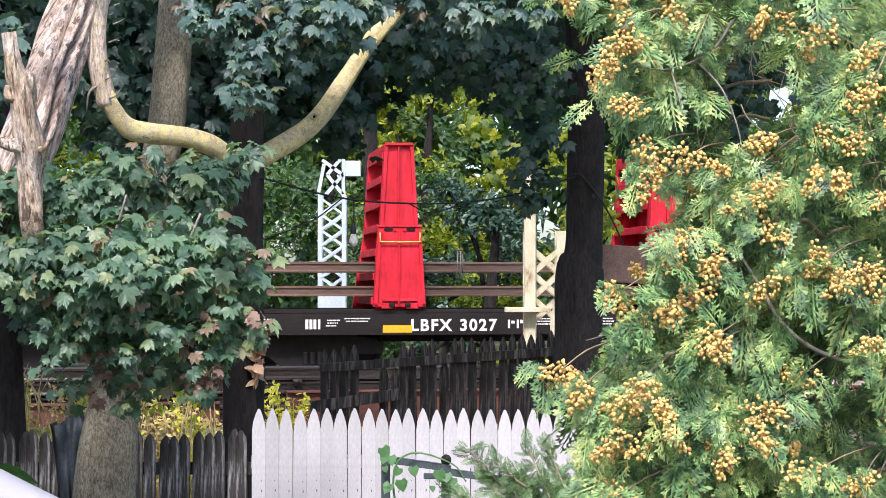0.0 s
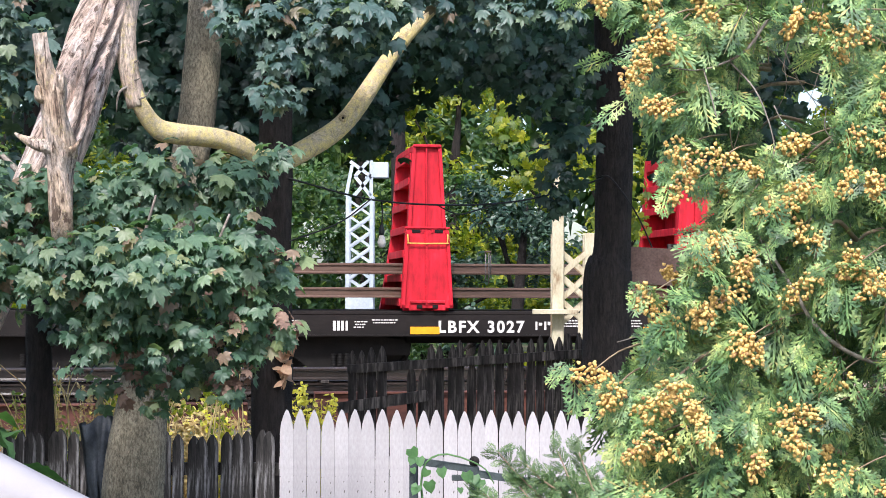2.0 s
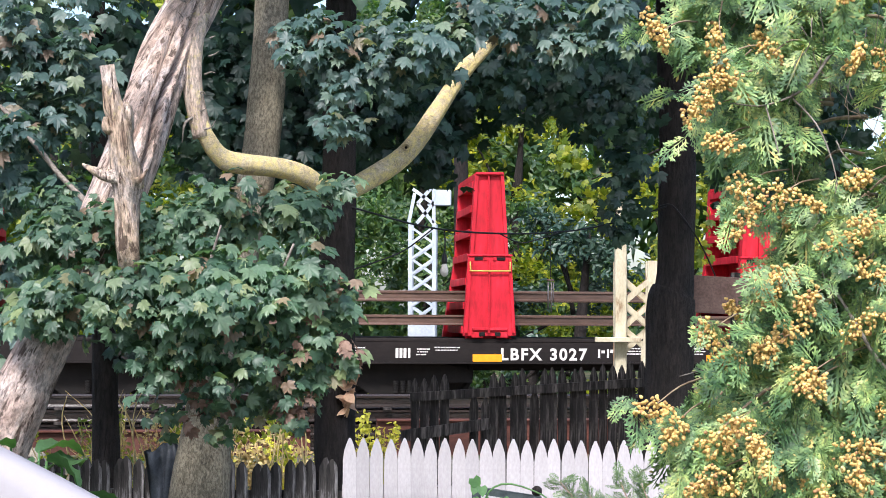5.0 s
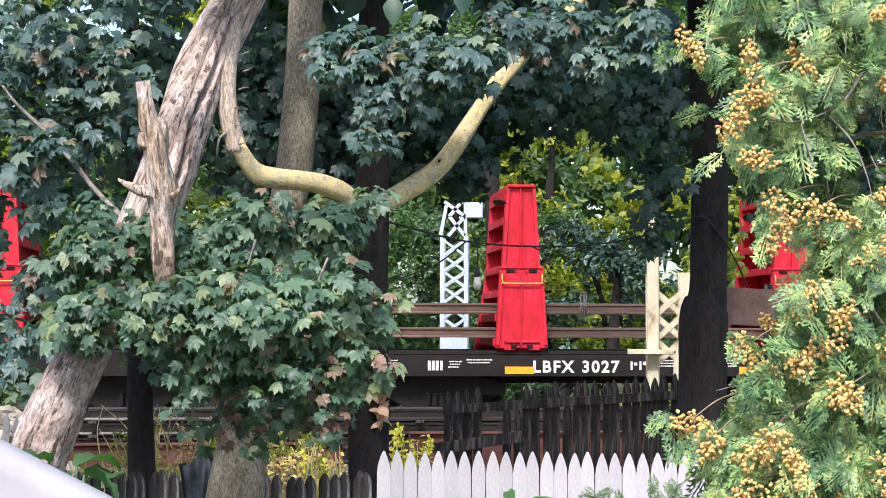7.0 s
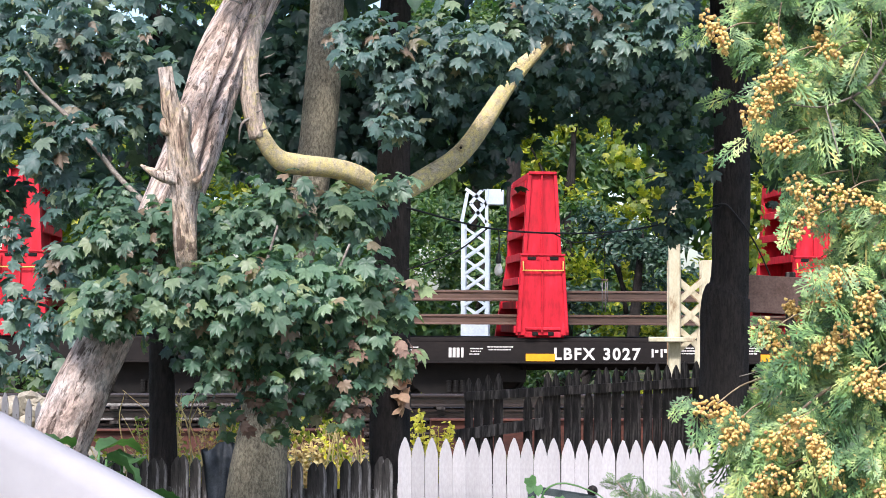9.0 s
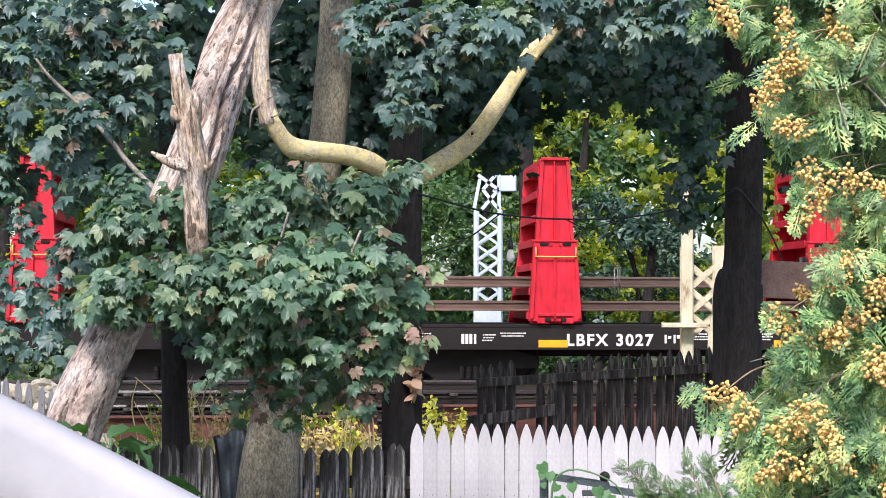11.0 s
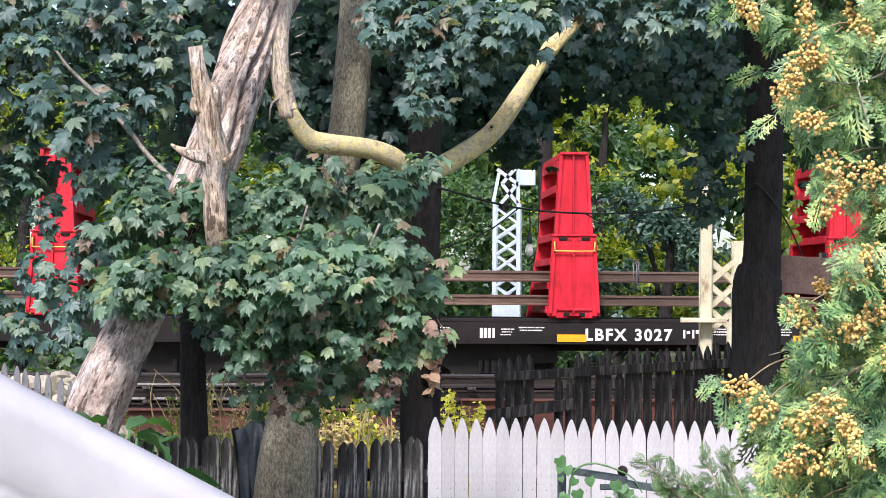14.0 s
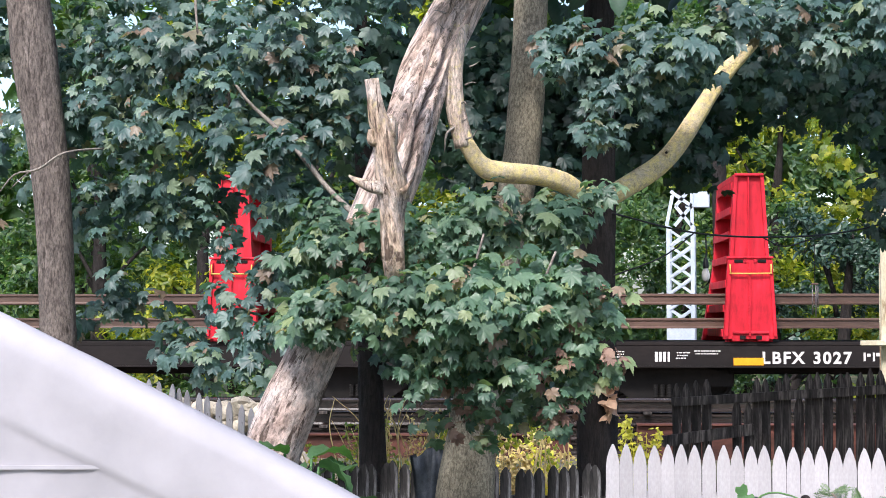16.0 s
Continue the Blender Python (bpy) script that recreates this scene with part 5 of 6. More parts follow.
for k in range(330):
    z = crng.uniform(1.40, 3.2)
    layer = k % 3
    if layer == 0:
        end = np.array([cedar_edge(z) + abs(crng.normal()) * 0.10, crng.uniform(4.0, 4.5), z])
    elif layer == 1:
        end = np.array([cedar_edge(z) + 0.04 + crng.uniform(0, 0.9), crng.uniform(3.95, 4.2), z])
    else:
        end = np.array([cedar_edge(z) + 0.12 + crng.uniform(0, 1.0), crng.uniform(4.3, 4.75), z])
    if in_gap(end):
        continue
    inward = base + [crng.normal() * 0.15, 0, z] - end
    inward = inward / np.linalg.norm(inward)
    run = crng.uniform(0.20, 0.36)
    start = end + inward * run + np.array([0, 0, crng.uniform(0.03, 0.13)])
    mid = (start + end) / 2 + np.array([0, 0, crng.uniform(0.02, 0.06)])
    if k % 2 == 0:
        tube("bough", [(*(start - base), 0.006), (*(mid - base), 0.004), (*(end - base), 0.0016)], M_TWIG, cedar, sides=5, steps=4)
    TIPS.append(end)
    plane = np.array([crng.normal() * 0.5, -0.8, 0.45 + crng.normal() * 0.4])
    plane /= np.linalg.norm(plane)
    line = glide([start, mid, end], 5)
    for i, q in enumerate(line):
        u = i / (len(line) - 1)
        way = line[min(i + 1, len(line) - 1)] - line[max(i - 1, 0)]
        way = way / (np.linalg.norm(way) + 1e-9)
        across = np.cross(way, plane)
        across /= np.linalg.norm(across) + 1e-9
        for sgn in (-1, 1):
            at = q + crng.normal(size=3) * 0.006
            hang = way * 0.6 + across * sgn * crng.uniform(0.35, 0.8) + np.array([0, -0.05, -0.55]) + crng.normal(size=3) * 0.12
            if in_gap(at) or in_gap(at + hang * 0.08):
                continue
            pos.append(at)
            tip.append(hang)
            nrm.append(plane + 0.32 * crng.normal(size=3))
            siz.append(crng.uniform(0.065, 0.115) * (1.1 - 0.35 * u))
    for _ in range(3):
        q = end + crng.normal(size=3) * [0.025, 0.015, 0.015]
        if not (in_gap(q) or in_gap(q - [0, 0, 0.1])):
            pos.append(q)
            tip.append(np.array([crng.normal() * 0.25, -0.1, -1.0]))
            nrm.append(plane + 0.4 * crng.normal(size=3))
            siz.append(crng.uniform(0.08, 0.16))
# bunches of ripe cones over the boughs: x and height of each
BUNCHES_HIGH = [(0.25, 2.78), (0.37, 2.73), (0.37, 2.68), (0.33, 2.62), (0.37, 2.56), (0.41, 2.47), (0.49, 2.45), (0.48, 2.74), (0.75, 2.70), (0.72, 2.66), (0.70, 2.73), (0.84, 2.58), (0.90, 2.54), (0.83, 2.48), (0.76, 2.50), (0.64, 2.49), (0.74, 2.41), (0.79, 2.41), (0.89, 2.37), (0.61, 2.36), (0.66, 2.31), (0.50, 2.29), (0.43, 2.41), (0.65, 2.40), (0.63, 2.73), (0.86, 2.66)]
BUNCHES_LOW = [(0.35, 2.18), (0.40, 2.13), (0.45, 2.15), (0.50, 2.17), (0.47, 2.26), (0.55, 2.10), (0.54, 2.07), (0.245, 2.035), (0.28, 1.99), (0.40, 2.0), (0.37, 1.97), (0.44, 1.96), (0.33, 1.88), (0.37, 1.88), (0.47, 1.91), (0.56, 1.85), (0.64, 1.95), (0.69, 1.95), (0.63, 1.91), (0.72, 2.02), (0.66, 2.21), (0.77, 2.25), (0.80, 2.21), (0.86, 2.21), (0.91, 1.95), (0.84, 1.81), (0.35, 1.78), (0.55, 2.25), (0.73, 1.82)]
for x, z in BUNCHES_HIGH + BUNCHES_LOW:
    for _ in range(5):
        q = np.array([x, 3.98, z + 0.02]) + crng.normal(size=3) * [0.025, 0.02, 0.02]
        pos.append(q)
        tip.append(np.array([crng.normal() * 0.7 - 0.25, -0.2, -0.5 + crng.normal() * 0.4]))
        nrm.append(np.array([0, -0.8, 0.45]) + 0.45 * crng.normal(size=3))
        siz.append(crng.uniform(0.06, 0.11))
    side = crng.uniform(0.08, 0.18)
    tube("twig", [(x + side - 1.45, 4.12 - 5.1, z + 0.05, 0.0022), (x + side * 0.5 - 1.45, 4.03 - 5.1, z + 0.035, 0.0018), (x - 1.45, 3.96 - 5.1, z, 0.0012)], M_TWIG, cedar, sides=4, steps=3)
pos, nrm, tip, siz = (np.array(a) for a in (pos, nrm, tip, siz))
for t in range(4):
    sel = np.arange(len(pos)) % 4 == t
    tagged(scatter("sprays", spray_template(40 + t), pos[sel] - base, nrm[sel], tip[sel], siz[sel], M_CEDAR, cedar, "feathery green scale-leaf sprays"), kind="stuff")
# the shaded inside and the rest of the cone-shaped crown
n = 2300
zz = crng.uniform(0.35, 5.3, n)
rad = np.clip(1.25 * (1 - zz / 6.0), 0.1, 1.2)
ang = crng.uniform(0, math.tau, n)
rr = rad * np.sqrt(crng.uniform(0.15, 1.0, n))
inner = np.stack([rr * np.cos(ang), rr * np.sin(ang) * 0.75, zz], 1)
keep = (inner[:, 0] + 1.45 > 0.62) & ((inner[:, 1] + 5.1 > 4.6) | (zz < 1.4) | (zz > 3.2))
keep &= np.array([not in_gap(q + base - [0, 0, 0.10]) and not in_gap(q + base) for q in inner])
inner = inner[keep]
n = len(inner)
tagged(scatter("inner_sprays", spray_template(50), inner, np.array([0, -0.8, 0.4]) + 0.8 * crng.normal(size=(n, 3)), np.array([-0.2, -0.2, -0.8]) + 0.7 * crng.normal(size=(n, 3)), crng.uniform(0.09, 0.17, n), M_CEDAR, cedar, "shaded inner sprays"), kind="stuff")

# bare grey limbs that show between the sprays
for rows in (
    [(0.66, 4.02, 2.80, 0.006), (0.60, 3.98, 2.74, 0.0065), (0.55, 3.96, 2.675, 0.006), (0.47, 3.96, 2.64, 0.0045), (0.40, 3.97, 2.645, 0.003)],
    [(0.52, 3.965, 2.66, 0.004), (0.57, 3.95, 2.60, 0.0038), (0.60, 3.95, 2.53, 0.0032), (0.615, 3.95, 2.46, 0.002)],
    [(0.47, 3.96, 2.64, 0.0034), (0.485, 3.95, 2.58, 0.003), (0.50, 3.95, 2.52, 0.002)],
    [(0.60, 4.0, 2.29, 0.005), (0.65, 3.97, 2.20, 0.0075), (0.70, 3.97, 2.12, 0.009), (0.78, 3.99, 2.065, 0.010), (0.88, 4.05, 2.05, 0.011), (1.1, 4.4, 2.1, 0.013)],
    [(0.80, 4.0, 2.24, 0.004), (0.83, 3.96, 2.18, 0.0055), (0.85, 3.97, 2.11, 0.006), (0.88, 4.03, 2.05, 0.006)],
    [(0.94, 3.98, 1.99, 0.003), (0.92, 3.96, 1.90, 0.0045), (0.88, 3.97, 1.80, 0.004)],
    [(0.30, 4.0, 2.09, 0.002), (0.38, 4.0, 2.11, 0.003), (0.50, 4.1, 2.12, 0.0045), (0.75, 4.4, 2.2, 0.006)],
):
    tube("limb", [(x - 1.45, y - 5.06, z, r * 0.46) for x, y, z, r in rows], M_TWIG_GREY, cedar, "bare grey-brown limb", sides=8, steps=5, lump=0.5, seed=4)

for k in range(62):
    z = crng.uniform(1.75, 3.0)
    x = cedar_edge(z) + 0.02 + abs(crng.normal()) * 0.35
    y = crng.uniform(3.97, 4.25)
    h = crng.uniform(0.08, 0.24)
    dx = crng.normal() * 0.08
    rows = [(x - 1.45 + dx * q * q + crng.normal() * 0.008, y - 5.1 + crng.normal() * 0.006, z - h * q, 0.0017 - 0.0011 * q) for q in (0, 0.25, 0.5, 0.75, 1.0)]
    tube("twig", rows, M_TWIG_GREY if k % 3 else M_TWIG, cedar, sides=4, steps=3)
    if k % 2:
        q = rows[2]
        tube("twig", [(q[0], q[1], q[2], 0.0012), (q[0] + crng.normal() * 0.03, q[1], q[2] - 0.03, 0.0009), (q[0] + crng.normal() * 0.06, q[1], q[2] - 0.07, 0.0008)], M_TWIG, cedar, sides=4, steps=3)


def cone_mesh():
    """A small egg-shaped cedar cone with three tiers of parted scales, tip along +y."""
    vs, fs = [], []
    rings = [(0.0, 0.14), (0.16, 0.36), (0.42, 0.46), (0.50, 0.38), (0.74, 0.40), (0.82, 0.28), (1.02, 0.16)]
    for i, (y, r) in enumerate(rings):
        for k in range(6):
            a = math.tau * k / 6 + (i // 2) * 0.52
            q = r * (1.12 if k % 2 else 0.88)
            vs.append((q * math.cos(a), y, q * math.sin(a)))
    for i in range(len(rings) - 1):
        for k in range(6):
            j = (k + 1) % 6
            fs.append((i * 6 + k, i * 6 + j, (i + 1) * 6 + j, (i + 1) * 6 + k))
    last = (len(rings) - 1) * 6
    fs.append(tuple(range(last, last + 6)))
    return vs, fs


CONE = cone_mesh()
spots = [(x + crng.normal() * 0.004, crng.uniform(3.90, 3.98), z + crng.normal() * 0.004, 1.0) for x, z in BUNCHES_HIGH + BUNCHES_LOW] + [(*(e + crng.normal(size=3) * 0.03), 0.55) for e in TIPS[::6]]
cone_data = bpy.data.meshes.new("cone")
cone_data.from_pydata(CONE[0], [], CONE[1])
cone_data.materials.append(M_CONE)
rest_p, rest_d, rest_s, made = [], [], [], 0
for x, y, z, big in spots:
    reach = crng.uniform(0.020, 0.035) * big
    lean = crng.normal() * 0.7
    long = crng.uniform(0.8, 1.9)
    for k in range(int(crng.uniform(50, 110) * big)):
        o = crng.normal(size=3)
        o *= reach * crng.uniform(0.3, 1.0) / np.linalg.norm(o)
        p = np.array([x, y, z]) + np.array([o[0] * long, o[1] * 0.6, o[2] * 1.25 / long ** 0.5 + lean * o[0]])
        d = o / reach * 0.8 + np.array([crng.normal() * 0.4, -0.35, -0.45 + crng.normal() * 0.4])
        sz = crng.uniform(0.0070, 0.0100)
        if made < 300 and k < 9 and big == 1.0:
            ob = new("cone", cone_data)
            ob.parent = cedar
            way = Vector(d).normalized()
            m = Vector((0, 1, 0)).rotation_difference(way).to_matrix().to_4x4()
            ob.matrix_basis = Matrix.Translation(Vector(p - base)) @ m @ Matrix.Diagonal((sz, sz, sz, 1))
            made += 1
        else:
            rest_p.append(p - base), rest_d.append(d), rest_s.append(sz)
rest_d = np.array(rest_d)
tagged(scatter("cone_mass", CONE, rest_p, np.cross(rest_d, crng.normal(size=rest_d.shape)), rest_d, rest_s, M_CONE, cedar, "straw-yellow to rusty ripe cones"), kind="stuff")

# ---- yard things ----
def canvas_cover():
    """A white canvas cover: sloping rolled hem over a straight wall with one seam."""
    cv = thing("canvas_canopy", (-2.6, 6.0, 0), "white canvas canopy with a thick sloping hem", "canopy")
    xs = np.linspace(-2.2, 1.75, 64)
    prof = [(0.30, -0.10), (0.16, -0.012), (0.06, 0.0), (-0.02, -0.02), (-0.034, -0.08), (-0.034, -0.16), (-0.030, -0.23), (-0.026, -0.28), (-0.020, -0.30), (-0.014, -0.312), (-0.010, -0.33)]
    bm = bmesh.new()
    rows = []
    for x in xs:
        zt = 2.192 - 0.476 * x + 0.012 * math.sin(x * 2.3 + 1.0)
        row = []
        for oy, oz in prof:
            w = 0.85 + 0.15 * math.sin(x * 1.7)
            row.append(bm.verts.new((x, oy * w + 0.016 * noise.noise((x * 3, oz * 12, 1)) + 0.008 * noise.noise((x * 9 + oz * 30, oz * 14, 4)), max(zt + oz * (1.15 - 0.12 * x), 0.0))))
        low = row[-1].co.z
        for k in range(1, 9):
            u = k / 8
            row.append(bm.verts.new((x, -0.004 + 0.022 * noise.noise((x * 2.2, u * 1.5, 5)) + 0.01 * noise.noise((x * 7, u * 2, 9)), low * (1 - u))))
        rows.append(row)
    for a, b in zip(rows, rows[1:]):
        for i in range(len(a) - 1):
            bm.faces.new((a[i], b[i], b[i + 1], a[i + 1]))
    part("cover", bm, M_TENT, cv, smooth=True)
    sm = bmesh.new()
    strip(sm, (-2.2, -0.012, 1.690), (0.30, -0.012, 1.735), 0.014, 0.014)
    part("seam", sm, M_TENT, cv)
    bk = bmesh.new()
    rows = []
    for x in np.linspace(-2.2, 1.75, 12):
        zt = 2.192 - 0.476 * x
        rows.append([bk.verts.new((x, 0.28, zt - 0.09)), bk.verts.new((x, 1.5, max(zt - 0.75, 0.0))), bk.verts.new((x, 1.55, 0))])
    for a, b in zip(rows, rows[1:]):
        for i in range(2):
            bk.faces.new((a[i], b[i], b[i + 1], a[i + 1]))
    part("back_slope", bk, M_TENT, cv, smooth=True)


canvas_cover()


def broad_leaf(length, width):
    """A broad leaf with raised sides, arching down to its tip."""
    bm = bmesh.new()
    rows = []
    for i in range(9):
        u = i / 8
        w = width * 0.5 * math.sin(math.pi * min(u * 0.94 + 0.06, 1.0) ** 0.75)
        y, z = length * (u - 0.12 * u * u), 0.10 * length * math.sin(u * 2.2) - 0.30 * length * u * u
        rows.append([bm.verts.new((k * w, y, z + abs(k) * w * 0.45 + 0.006 * math.sin(u * 22 + k * 3))) for k in (-1, -0.66, -0.33, 0, 0.33, 0.66, 1)])
    for a, b in zip(rows, rows[1:]):
        for i in range(6):
            bm.faces.new((a[i], a[i + 1], b[i + 1], b[i]))
    return bm


def broad_plant(x, y, z_top, n, seed):
    r = random.Random(seed)
    pl = thing("broad_leaved_plant", (x, y, 0), "broad-leaved green plant rising beside the canvas", "plant")
    for k in range(n):
        a = math.tau * k / n + r.uniform(-0.3, 0.3)
        reach, z = r.uniform(0.03, 0.13), z_top - r.uniform(0.06, 0.30)
        tip = (reach * math.cos(a), reach * math.sin(a), z)
        tube("stalk", [(0, 0, -0.02, 0.012), (tip[0] * 0.3, tip[1] * 0.3, z * 0.6, 0.010), (*tip, 0.006)], M_VINE, pl, sides=6)
        lf = part("leaf", broad_leaf(r.uniform(0.22, 0.31), r.uniform(0.14, 0.19)), M_HOSTA, pl, smooth=True)
        lf.matrix_basis = pose(*tip, r.uniform(-28, 14), r.uniform(-25, 25), math.degrees(a) - 90)


broad_plant(-2.33, 8.5, 1.68, 8, 3)
broad_plant(-2.20, 8.45, 1.56, 9, 5)


def gate():
    g = thing("garden_gate", (-0.29, 9.5, 0), "dark tubular metal gate overgrown with a vine", "gate")
    part("post", box((0.045, 0.045, 1.33), (0, 0, 0.665), bev=0.006), M_GATE, g)
    part("post", box((0.05, 0.05, 1.30), (0.31, -0.08, 0.65), bev=0.006), M_GATE, g)
    part("post", box((0.045, 0.045, 1.2), (1.15, -0.35, 0.6), bev=0.006), M_GATE, g)
    bm = bmesh.new()
    strip(bm, (0, 0, 1.32), (0.31, -0.08, 1.285), 0.035, 0.035)
    part("top_rail", bm, M_GATE, g)
    bm = bmesh.new()
    strip(bm, (0.31, -0.08, 1.265), (1.15, -0.35, 1.175), 0.035, 0.035)
    part("top_rail", bm, M_GATE, g)
    bm = bmesh.new()
    strip(bm, (0, 0, 0.35), (1.15, -0.35, 0.30), 0.035, 0.035)
    part("lower_rail", bm, M_GATE, g)
    bm = bmesh.new()
    bmesh.ops.create_icosphere(bm, subdivisions=2, radius=0.028)
    part("cap", bm, M_BARK_DARK, g, "dark knob").location = (0.31, -0.08, 1.325)
    part("latch", box((0.09, 0.02, 0.03), (0.24, -0.06, 1.24), bev=0.004), M_GATE, g)


gate()
vine = thing("climbing_vine", (-0.2, 9.42, 0), "light green vine climbing over the metal gate", "vine")
tube("stem", [(0, 0, -0.02, 0.008), (0.05, 0, 0.6, 0.007), (-0.05, -0.02, 1.2, 0.006), (0.04, -0.02, 1.36, 0.005), (0.25, -0.05, 1.31, 0.004), (0.32, -0.06, 1.22, 0.003)], M_VINE, vine, sides=6)
heart = ([(0, -0.36, 0), (0.3, -0.5, 0.02), (0.5, -0.2, 0.04), (0.34, 0.2, 0), (0, 0.55, -0.12), (-0.34, 0.2, 0), (-0.5, -0.2, 0.04), (-0.3, -0.5, 0.02), (0, 0, -0.04)], [(8, i, (i + 1) % 8) for i in range(8)])
vr = random.Random(12)
for k in range(20):
    q = (vr.uniform(-0.10, 0.06), -0.04, vr.uniform(1.02, 1.40)) if k < 11 else (vr.uniform(0.14, 0.42), -0.07, vr.uniform(1.05, 1.27))
    lf = scatter("leaf", heart, [q], [(vr.uniform(-0.4, 0.4), -1, vr.uniform(0, 0.6))], [(vr.uniform(-0.5, 0.5), 0, -1)], [vr.uniform(0.035, 0.07)], M_VINE, vine)


def juniper():
    base = np.array([0.62, 7.0, 0.0])
    j = thing("juniper_shrub", tuple(base), "grey-green juniper shrub with arching feathery shoots", "shrub")
    r = np.random.default_rng(31)
    pos, nrm, tip, siz = [], [], [], []
    ends = [(0.10, 7.0, 1.60), (0.20, 6.95, 1.56), (0.16, 7.0, 1.50), (0.32, 6.9, 1.61), (0.40, 6.95, 1.60), (0.30, 7.05, 1.50), (0.52, 6.9, 1.52), (0.62, 7.0, 1.50), (0.45, 7.1, 1.46), (0.74, 7.0, 1.46), (0.05, 7.0, 1.44), (0.85, 7.1, 1.5)]
    for e in ends:
        e = np.array(e)
        s = np.array([0.62 + r.normal() * 0.05, 7.0 + r.normal() * 0.05, -0.03])
        m = np.array([0.5 * (e[0] + 0.62) + 0.06, e[1], 1.12 + r.normal() * 0.06])
        tube("shoot", [(*(s - base), 0.012), (*(m - base), 0.008), (*(e - base), 0.002)], M_TWIG, j, sides=6, steps=5)
        line = glide([s, m, e], 22)
        for i, q in enumerate(line[6:]):
            way = line[min(i + 8, len(line) - 1)] - line[max(i + 5, 0)]
            way /= np.linalg.norm(way) + 1e-9
            for _ in range(3):
                pos.append(q - base)
                tip.append(way * 1.1 + r.normal(size=3) * 0.55)
                nrm.append(np.array([0, -1, 0.4]) + r.normal(size=3) * 0.7)
                siz.append(r.uniform(0.04, 0.085))
    tagged(scatter("needles", spray_template(90), pos, nrm, tip, siz, M_JUNIPER, j), kind="stuff")


juniper()


def cable(rows, label, r=0.0055):
    ob = tube("cable", [(*p, r) for p in rows], M_WIRE, sides=6, steps=8)
    return tagged(ob, label, "cable", group="cables between the trees")


cable([(-1.34, 13.32, 3.01), (-0.80, 14.2, 2.905), (-0.22, 15.0, 2.90), (0.33, 15.7, 2.96), (0.80, 16.2, 3.08), (1.2, 16.44, 3.22)], "black cable sagging between two tree trunks", 0.0075)
cable([(-1.33, 13.30, 2.55), (-1.0, 13.7, 2.70), (-0.78, 14.15, 2.905)], "thin black cable rising from the trunk")
cable([(-0.30, 14.95, 2.905), (-0.12, 15.1, 2.83), (0.05, 15.25, 2.87), (0.25, 15.6, 2.95)], "slack loop of thin black cable")
cable([(1.14, 16.44, 3.22), (1.24, 16.40, 3.23), (1.36, 16.42, 3.10), (1.47, 16.48, 2.95), (1.60, 16.9, 2.80), (1.74, 17.45, 2.62)], "black cable slung round the tree trunk", 0.008)


def hanging_lamp(x, y, z, drop):
    l = thing("hanging_bulb", (x, y, z), "bare bulb hanging from the cable on a black cord", "lamp")
    tube("cord", [(0, 0, 0.0, 0.006), (0.005, 0, -drop * 0.5, 0.006), (0, 0, -drop, 0.007)], M_WIRE, l, sides=6)
    tube("socket", [(0, 0, -drop + 0.02, 0.014), (0, 0, -drop - 0.03, 0.024), (0, 0, -drop - 0.06, 0.022)], M_WIRE, l, sides=10)
    tube("bulb", [(0, 0, -drop - 0.06, 0.016), (0, 0, -drop - 0.09, 0.028), (0, 0, -drop - 0.125, 0.034), (0, 0, -drop - 0.155, 0.022), (0, 0, -drop - 0.165, 0.004)], M_LETTER, l, "white glass bulb", sides=12)


hanging_lamp(-0.71, 14.35, 2.89, 0.20)


def wind_chime(x, y, z):
    c = thing("wind_chime", (x, y, z), "wind chime of pale metal tubes hanging on a string", "wind chime")
    tube("string", [(0, 0, 0, 0.003), (0, 0, -0.18, 0.003), (0, 0, -0.34, 0.003)], M_WIRE, c, sides=5)
    tube("disc", [(0, 0, -0.33, 0.03), (0, 0, -0.345, 0.03)], M_BROWNBOARD, c, sides=12, steps=1)
    for k in range(5):
        a = math.tau * k / 5
        tube("chime_tube", [(0.024 * math.cos(a), 0.024 * math.sin(a), -0.35, 0.006), (0.024 * math.cos(a), 0.024 * math.sin(a), -0.53 - 0.02 * k, 0.006)], M_STEEL_DULL, c, sides=6, steps=2)


wind_chime(0.14, 15.35, 2.86)


def tarp():
    bm = bmesh.new()
    rows = []
    for i in range(15):
        u = i / 14
        x = -2.66 + 0.30 * u
        row = []
        for k in range(13):
            v = k / 12
            z = 1.34 - 0.10 * abs(u - 0.6) - 1.05 * max(v - 0.25, 0) / 0.75
            y = 12.60 - 0.10 * math.cos(v * 2.6) + (0.16 - 0.64 * v if v < 0.25 else 0.0) * 0.6 - 0.02 + 0.16 * noise.noise((u * 4, v * 2.6, 2)) + 0.07 * noise.noise((u * 9, v * 6, 7))
            row.append(bm.verts.new((x + 0.05 * v * math.sin(u * 9), y - 0.06 * v, z - 0.07 * noise.noise((u * 5, 0, 3)))))
        rows.append(row)
    for a, b in zip(rows, rows[1:]):
        for k in range(12):
            bm.faces.new((a[k], b[k], b[k + 1], a[k + 1]))
    bmesh.ops.solidify(bm, geom=bm.faces[:], thickness=0.006)
    tagged(part("tarp", bm, M_TARP, smooth=True), "creased blue-grey tarp hung over the grey fence", "tarp")


tarp()

# short white fence beyond the leaning maple, stepping down
sw = thing("low_white_fence", (-5.95, 16.0, -0.08), "short white picket fence stepping down the slope", "fence")
low_me = [picket_mesh("picket", 0.060, 1.75, 0.10, 0.02, M_WHITE)]
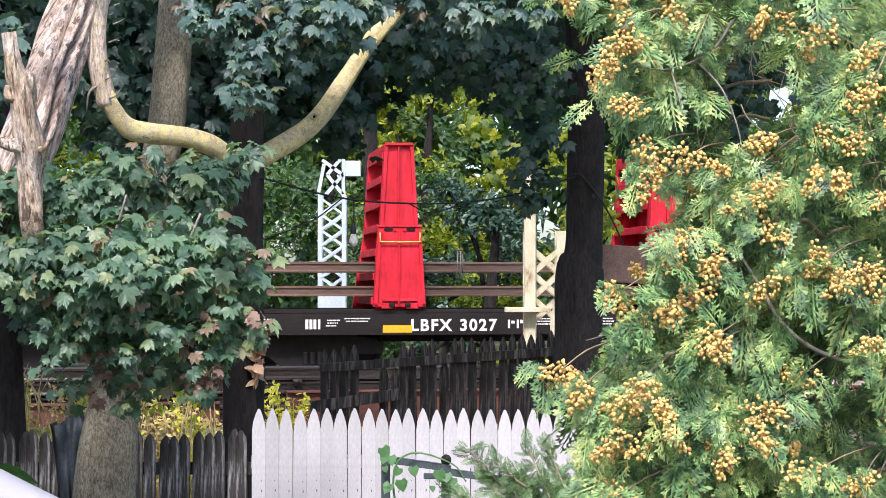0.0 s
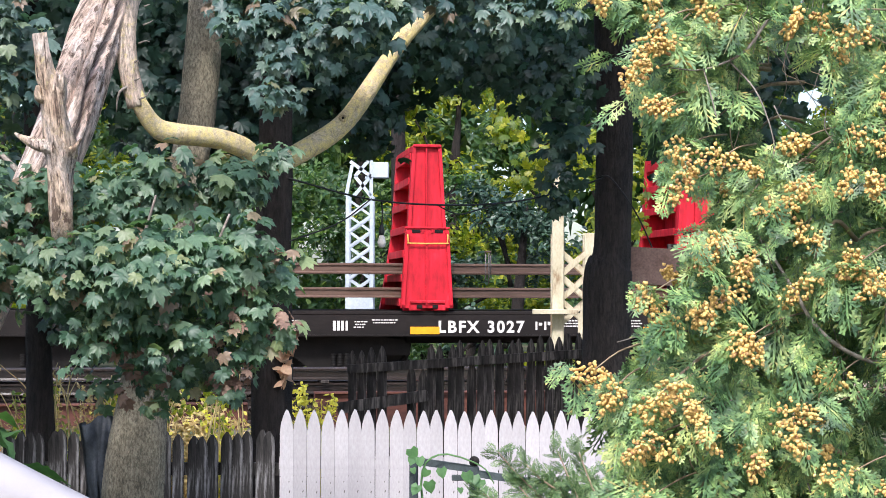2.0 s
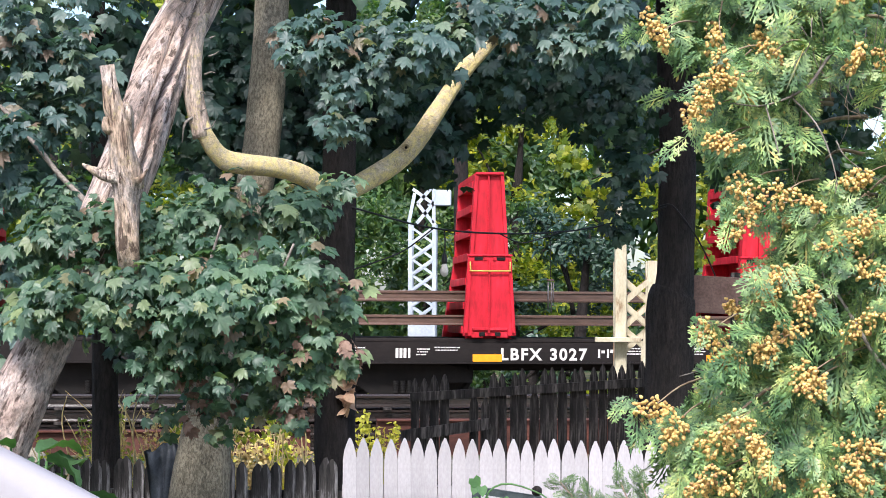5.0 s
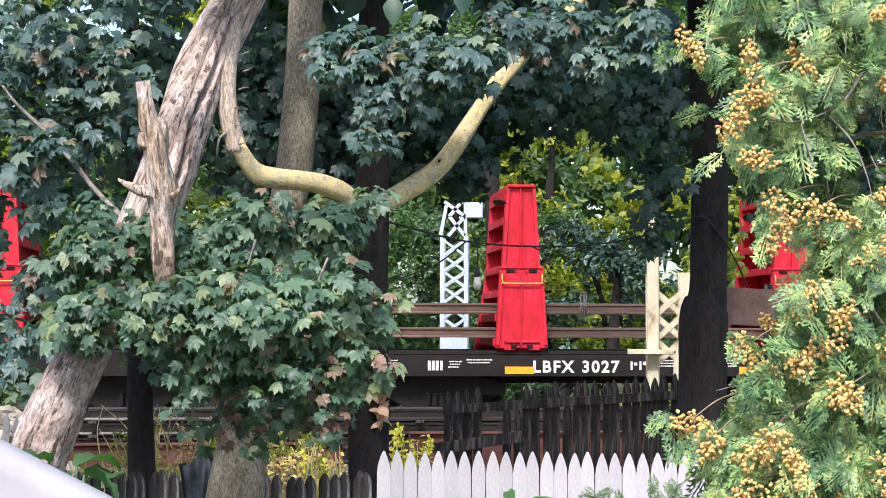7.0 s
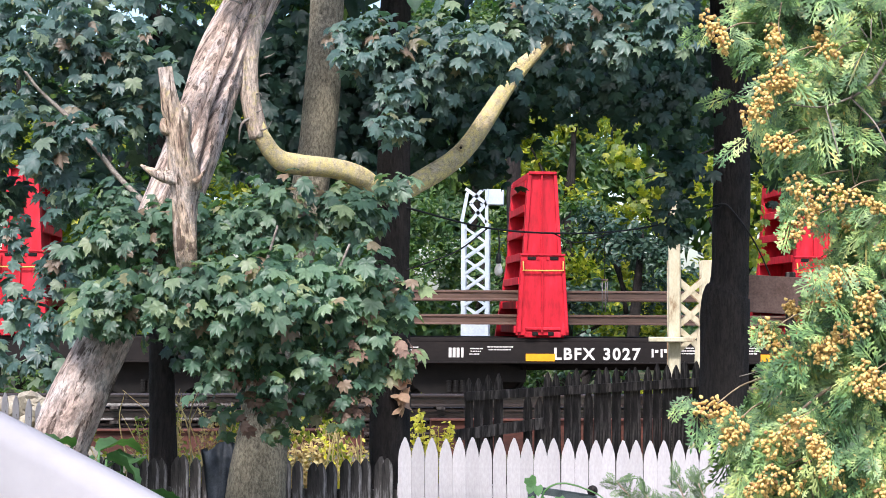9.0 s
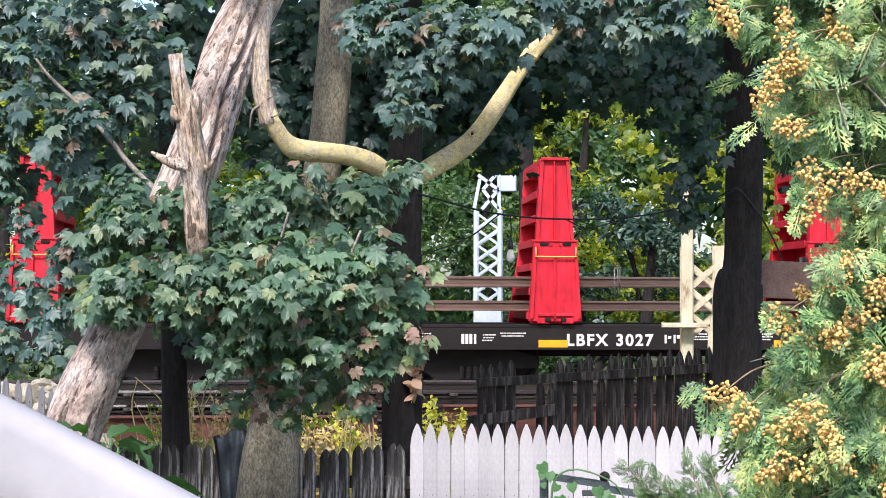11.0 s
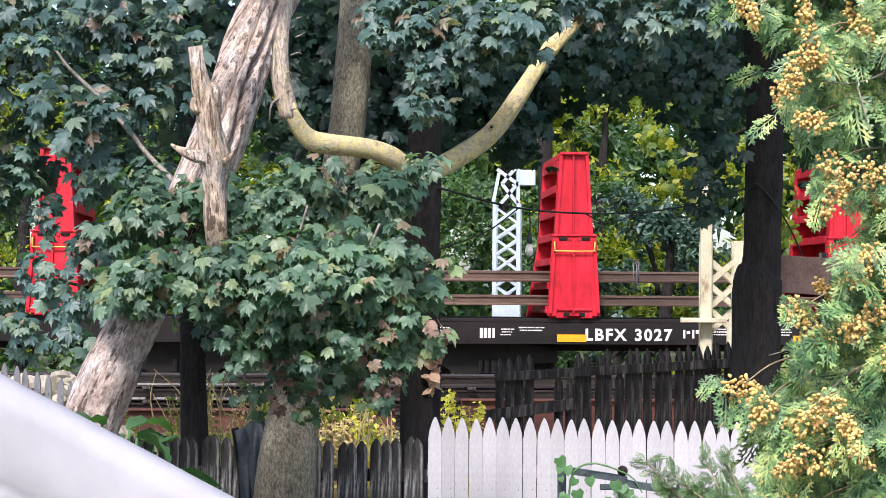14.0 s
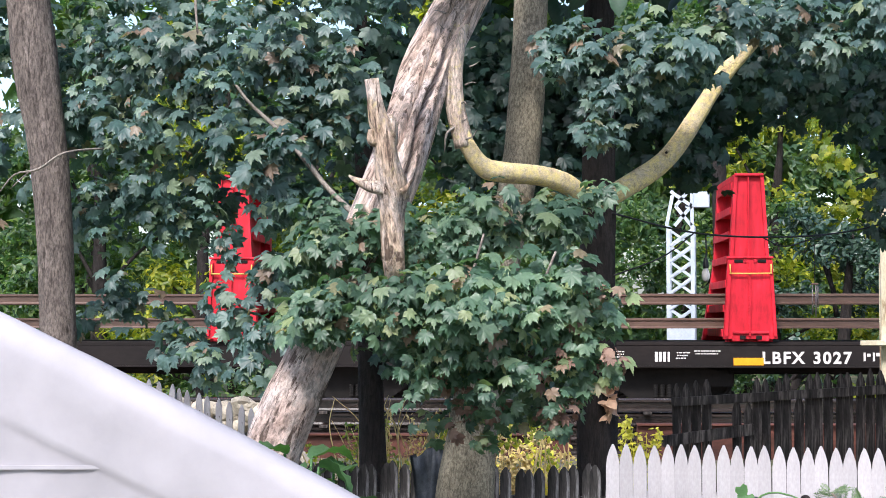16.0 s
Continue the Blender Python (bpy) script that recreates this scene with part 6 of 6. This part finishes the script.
for k in range(11):
    ob = new("picket", low_me[0])
    ob.parent = sw
    ob.matrix_basis = pose(0.082 * k, 0.05 * k, -0.028 * k + random.uniform(-0.012, 0.012), 0, random.uniform(-1.5, 1.5), 0)
bm = bmesh.new()
strip(bm, (-0.05, 0.05, 1.35), (0.9, 0.55, 1.05), 0.07, 0.03)
part("rail", bm, M_WHITE, sw)


def boulder(r):
    bm = bmesh.new()
    bmesh.ops.create_icosphere(bm, subdivisions=2, radius=r)
    s = random.uniform(0, 50)
    for v in bm.verts:
        v.co *= 1 + 0.35 * noise.noise(v.co / r * 1.1 + Vector((s, 0, 0)))
        v.co.z *= 0.72
    return bm


pile = thing("stone_pile", (-7.2, 21.0, 0), "heap of pale tan stones beside the track", "stone pile")
for k in range(150):
    lay = k // 25
    x = random.uniform(-1.6 + 0.15 * lay, 1.6 - 0.15 * lay)
    st = part("stone", boulder(random.uniform(0.11, 0.19)), M_STONE, pile)
    st.matrix_basis = pose(x, random.uniform(-0.4, 0.4) * (1 - lay * 0.2), 0.08 + 0.21 * lay + random.uniform(-0.05, 0.05), random.uniform(0, 30), random.uniform(0, 30), random.uniform(0, 360))


def weeds(name, x, y, w, z0, z1, n, seed, material, label, size=0.06):
    """Upright stems set with small leaves."""
    r = np.random.default_rng(seed)
    t = thing(name, (x, y, 0), label, "weeds", "weeds by the fence")
    ps, ns, ts = [], [], []
    for k in range(n):
        bx = r.uniform(-w, w)
        by = r.uniform(-0.2, 0.2)
        h = r.uniform(z0, z1)
        lean = r.normal() * 0.10
        rows = [(bx, by, -0.03, 0.006), (bx + lean * 0.4, by, h * 0.5, 0.005), (bx + lean, by, h, 0.002)]
        tube("stem", rows, material, t, sides=4, steps=3)
        for u in np.linspace(0.35, 1.0, 40):
            for _ in range(2):
                ps.append((bx + lean * u * u + r.normal() * 0.026, by + r.normal() * 0.026, h * u + r.normal() * 0.02))
                ns.append(np.array([0, -0.5, 0.8]) + 0.6 * r.normal(size=3))
                ts.append(np.array([0, 0, 0.3]) + r.normal(size=3))
    tagged(scatter("foliage", SIMPLE, ps, ns, ts, r.uniform(0.6, 1.3, len(ps)) * size, material, t), kind="stuff")


weeds("golden_weeds", -1.30, 15.0, 0.12, 1.05, 1.50, 16, 1, M_GOLD, "bright yellow weeds behind the fence, sunlight put into their colour", 0.05)
weeds("golden_weeds", -1.80, 14.6, 0.16, 0.95, 1.30, 10, 2, M_GOLD, "bright yellow weeds behind the fence, sunlight put into their colour", 0.05)
weeds("dry_weeds", -2.2, 14.7, 0.42, 0.9, 1.42, 40, 6, M_DRYGRASS, "straw-coloured dry weeds behind the grey fence", 0.045)
weeds("dry_weeds", -2.95, 14.8, 0.55, 0.8, 1.50, 46, 3, M_DRYGRASS, "straw-coloured dry weeds behind the grey fence", 0.045)
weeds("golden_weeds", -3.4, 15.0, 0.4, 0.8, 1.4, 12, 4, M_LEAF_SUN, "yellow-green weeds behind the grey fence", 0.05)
hang = thing("withered_sprig", (-1.34, 13.2, 1.75), "withered brown leaves hanging on the dark trunk", "leaves")
crown("foliage", [(0.0, 0.02, 0.05, 0.07, 0.12), (-0.02, 0.0, -0.15, 0.05, 0.12)], M_STRAW, hang, 0.13, 2600, SIMPLE, spread=0.9)

# tangle of dry brush behind the grey fence
brush = thing("dry_brush", (-2.5, 13.9, 0), "tangle of pale dry twigs behind the fence", "brush")
br = random.Random(44)
for k in range(70):
    x, y = br.uniform(-1.25, 0.9), br.uniform(-0.3, 0.4)
    h, dx = br.uniform(1.0, 1.75), br.uniform(-0.5, 0.5)
    tube("twig", [(x, y, -0.03, 0.007), (x + dx * 0.3, y, h * 0.55, 0.006), (x + dx * 0.75, y + br.uniform(-0.1, 0.1), h * 0.85, 0.005), (x + dx + br.uniform(-0.15, 0.15), y, h, 0.002)], M_DRYGRASS, brush, sides=4, steps=4)
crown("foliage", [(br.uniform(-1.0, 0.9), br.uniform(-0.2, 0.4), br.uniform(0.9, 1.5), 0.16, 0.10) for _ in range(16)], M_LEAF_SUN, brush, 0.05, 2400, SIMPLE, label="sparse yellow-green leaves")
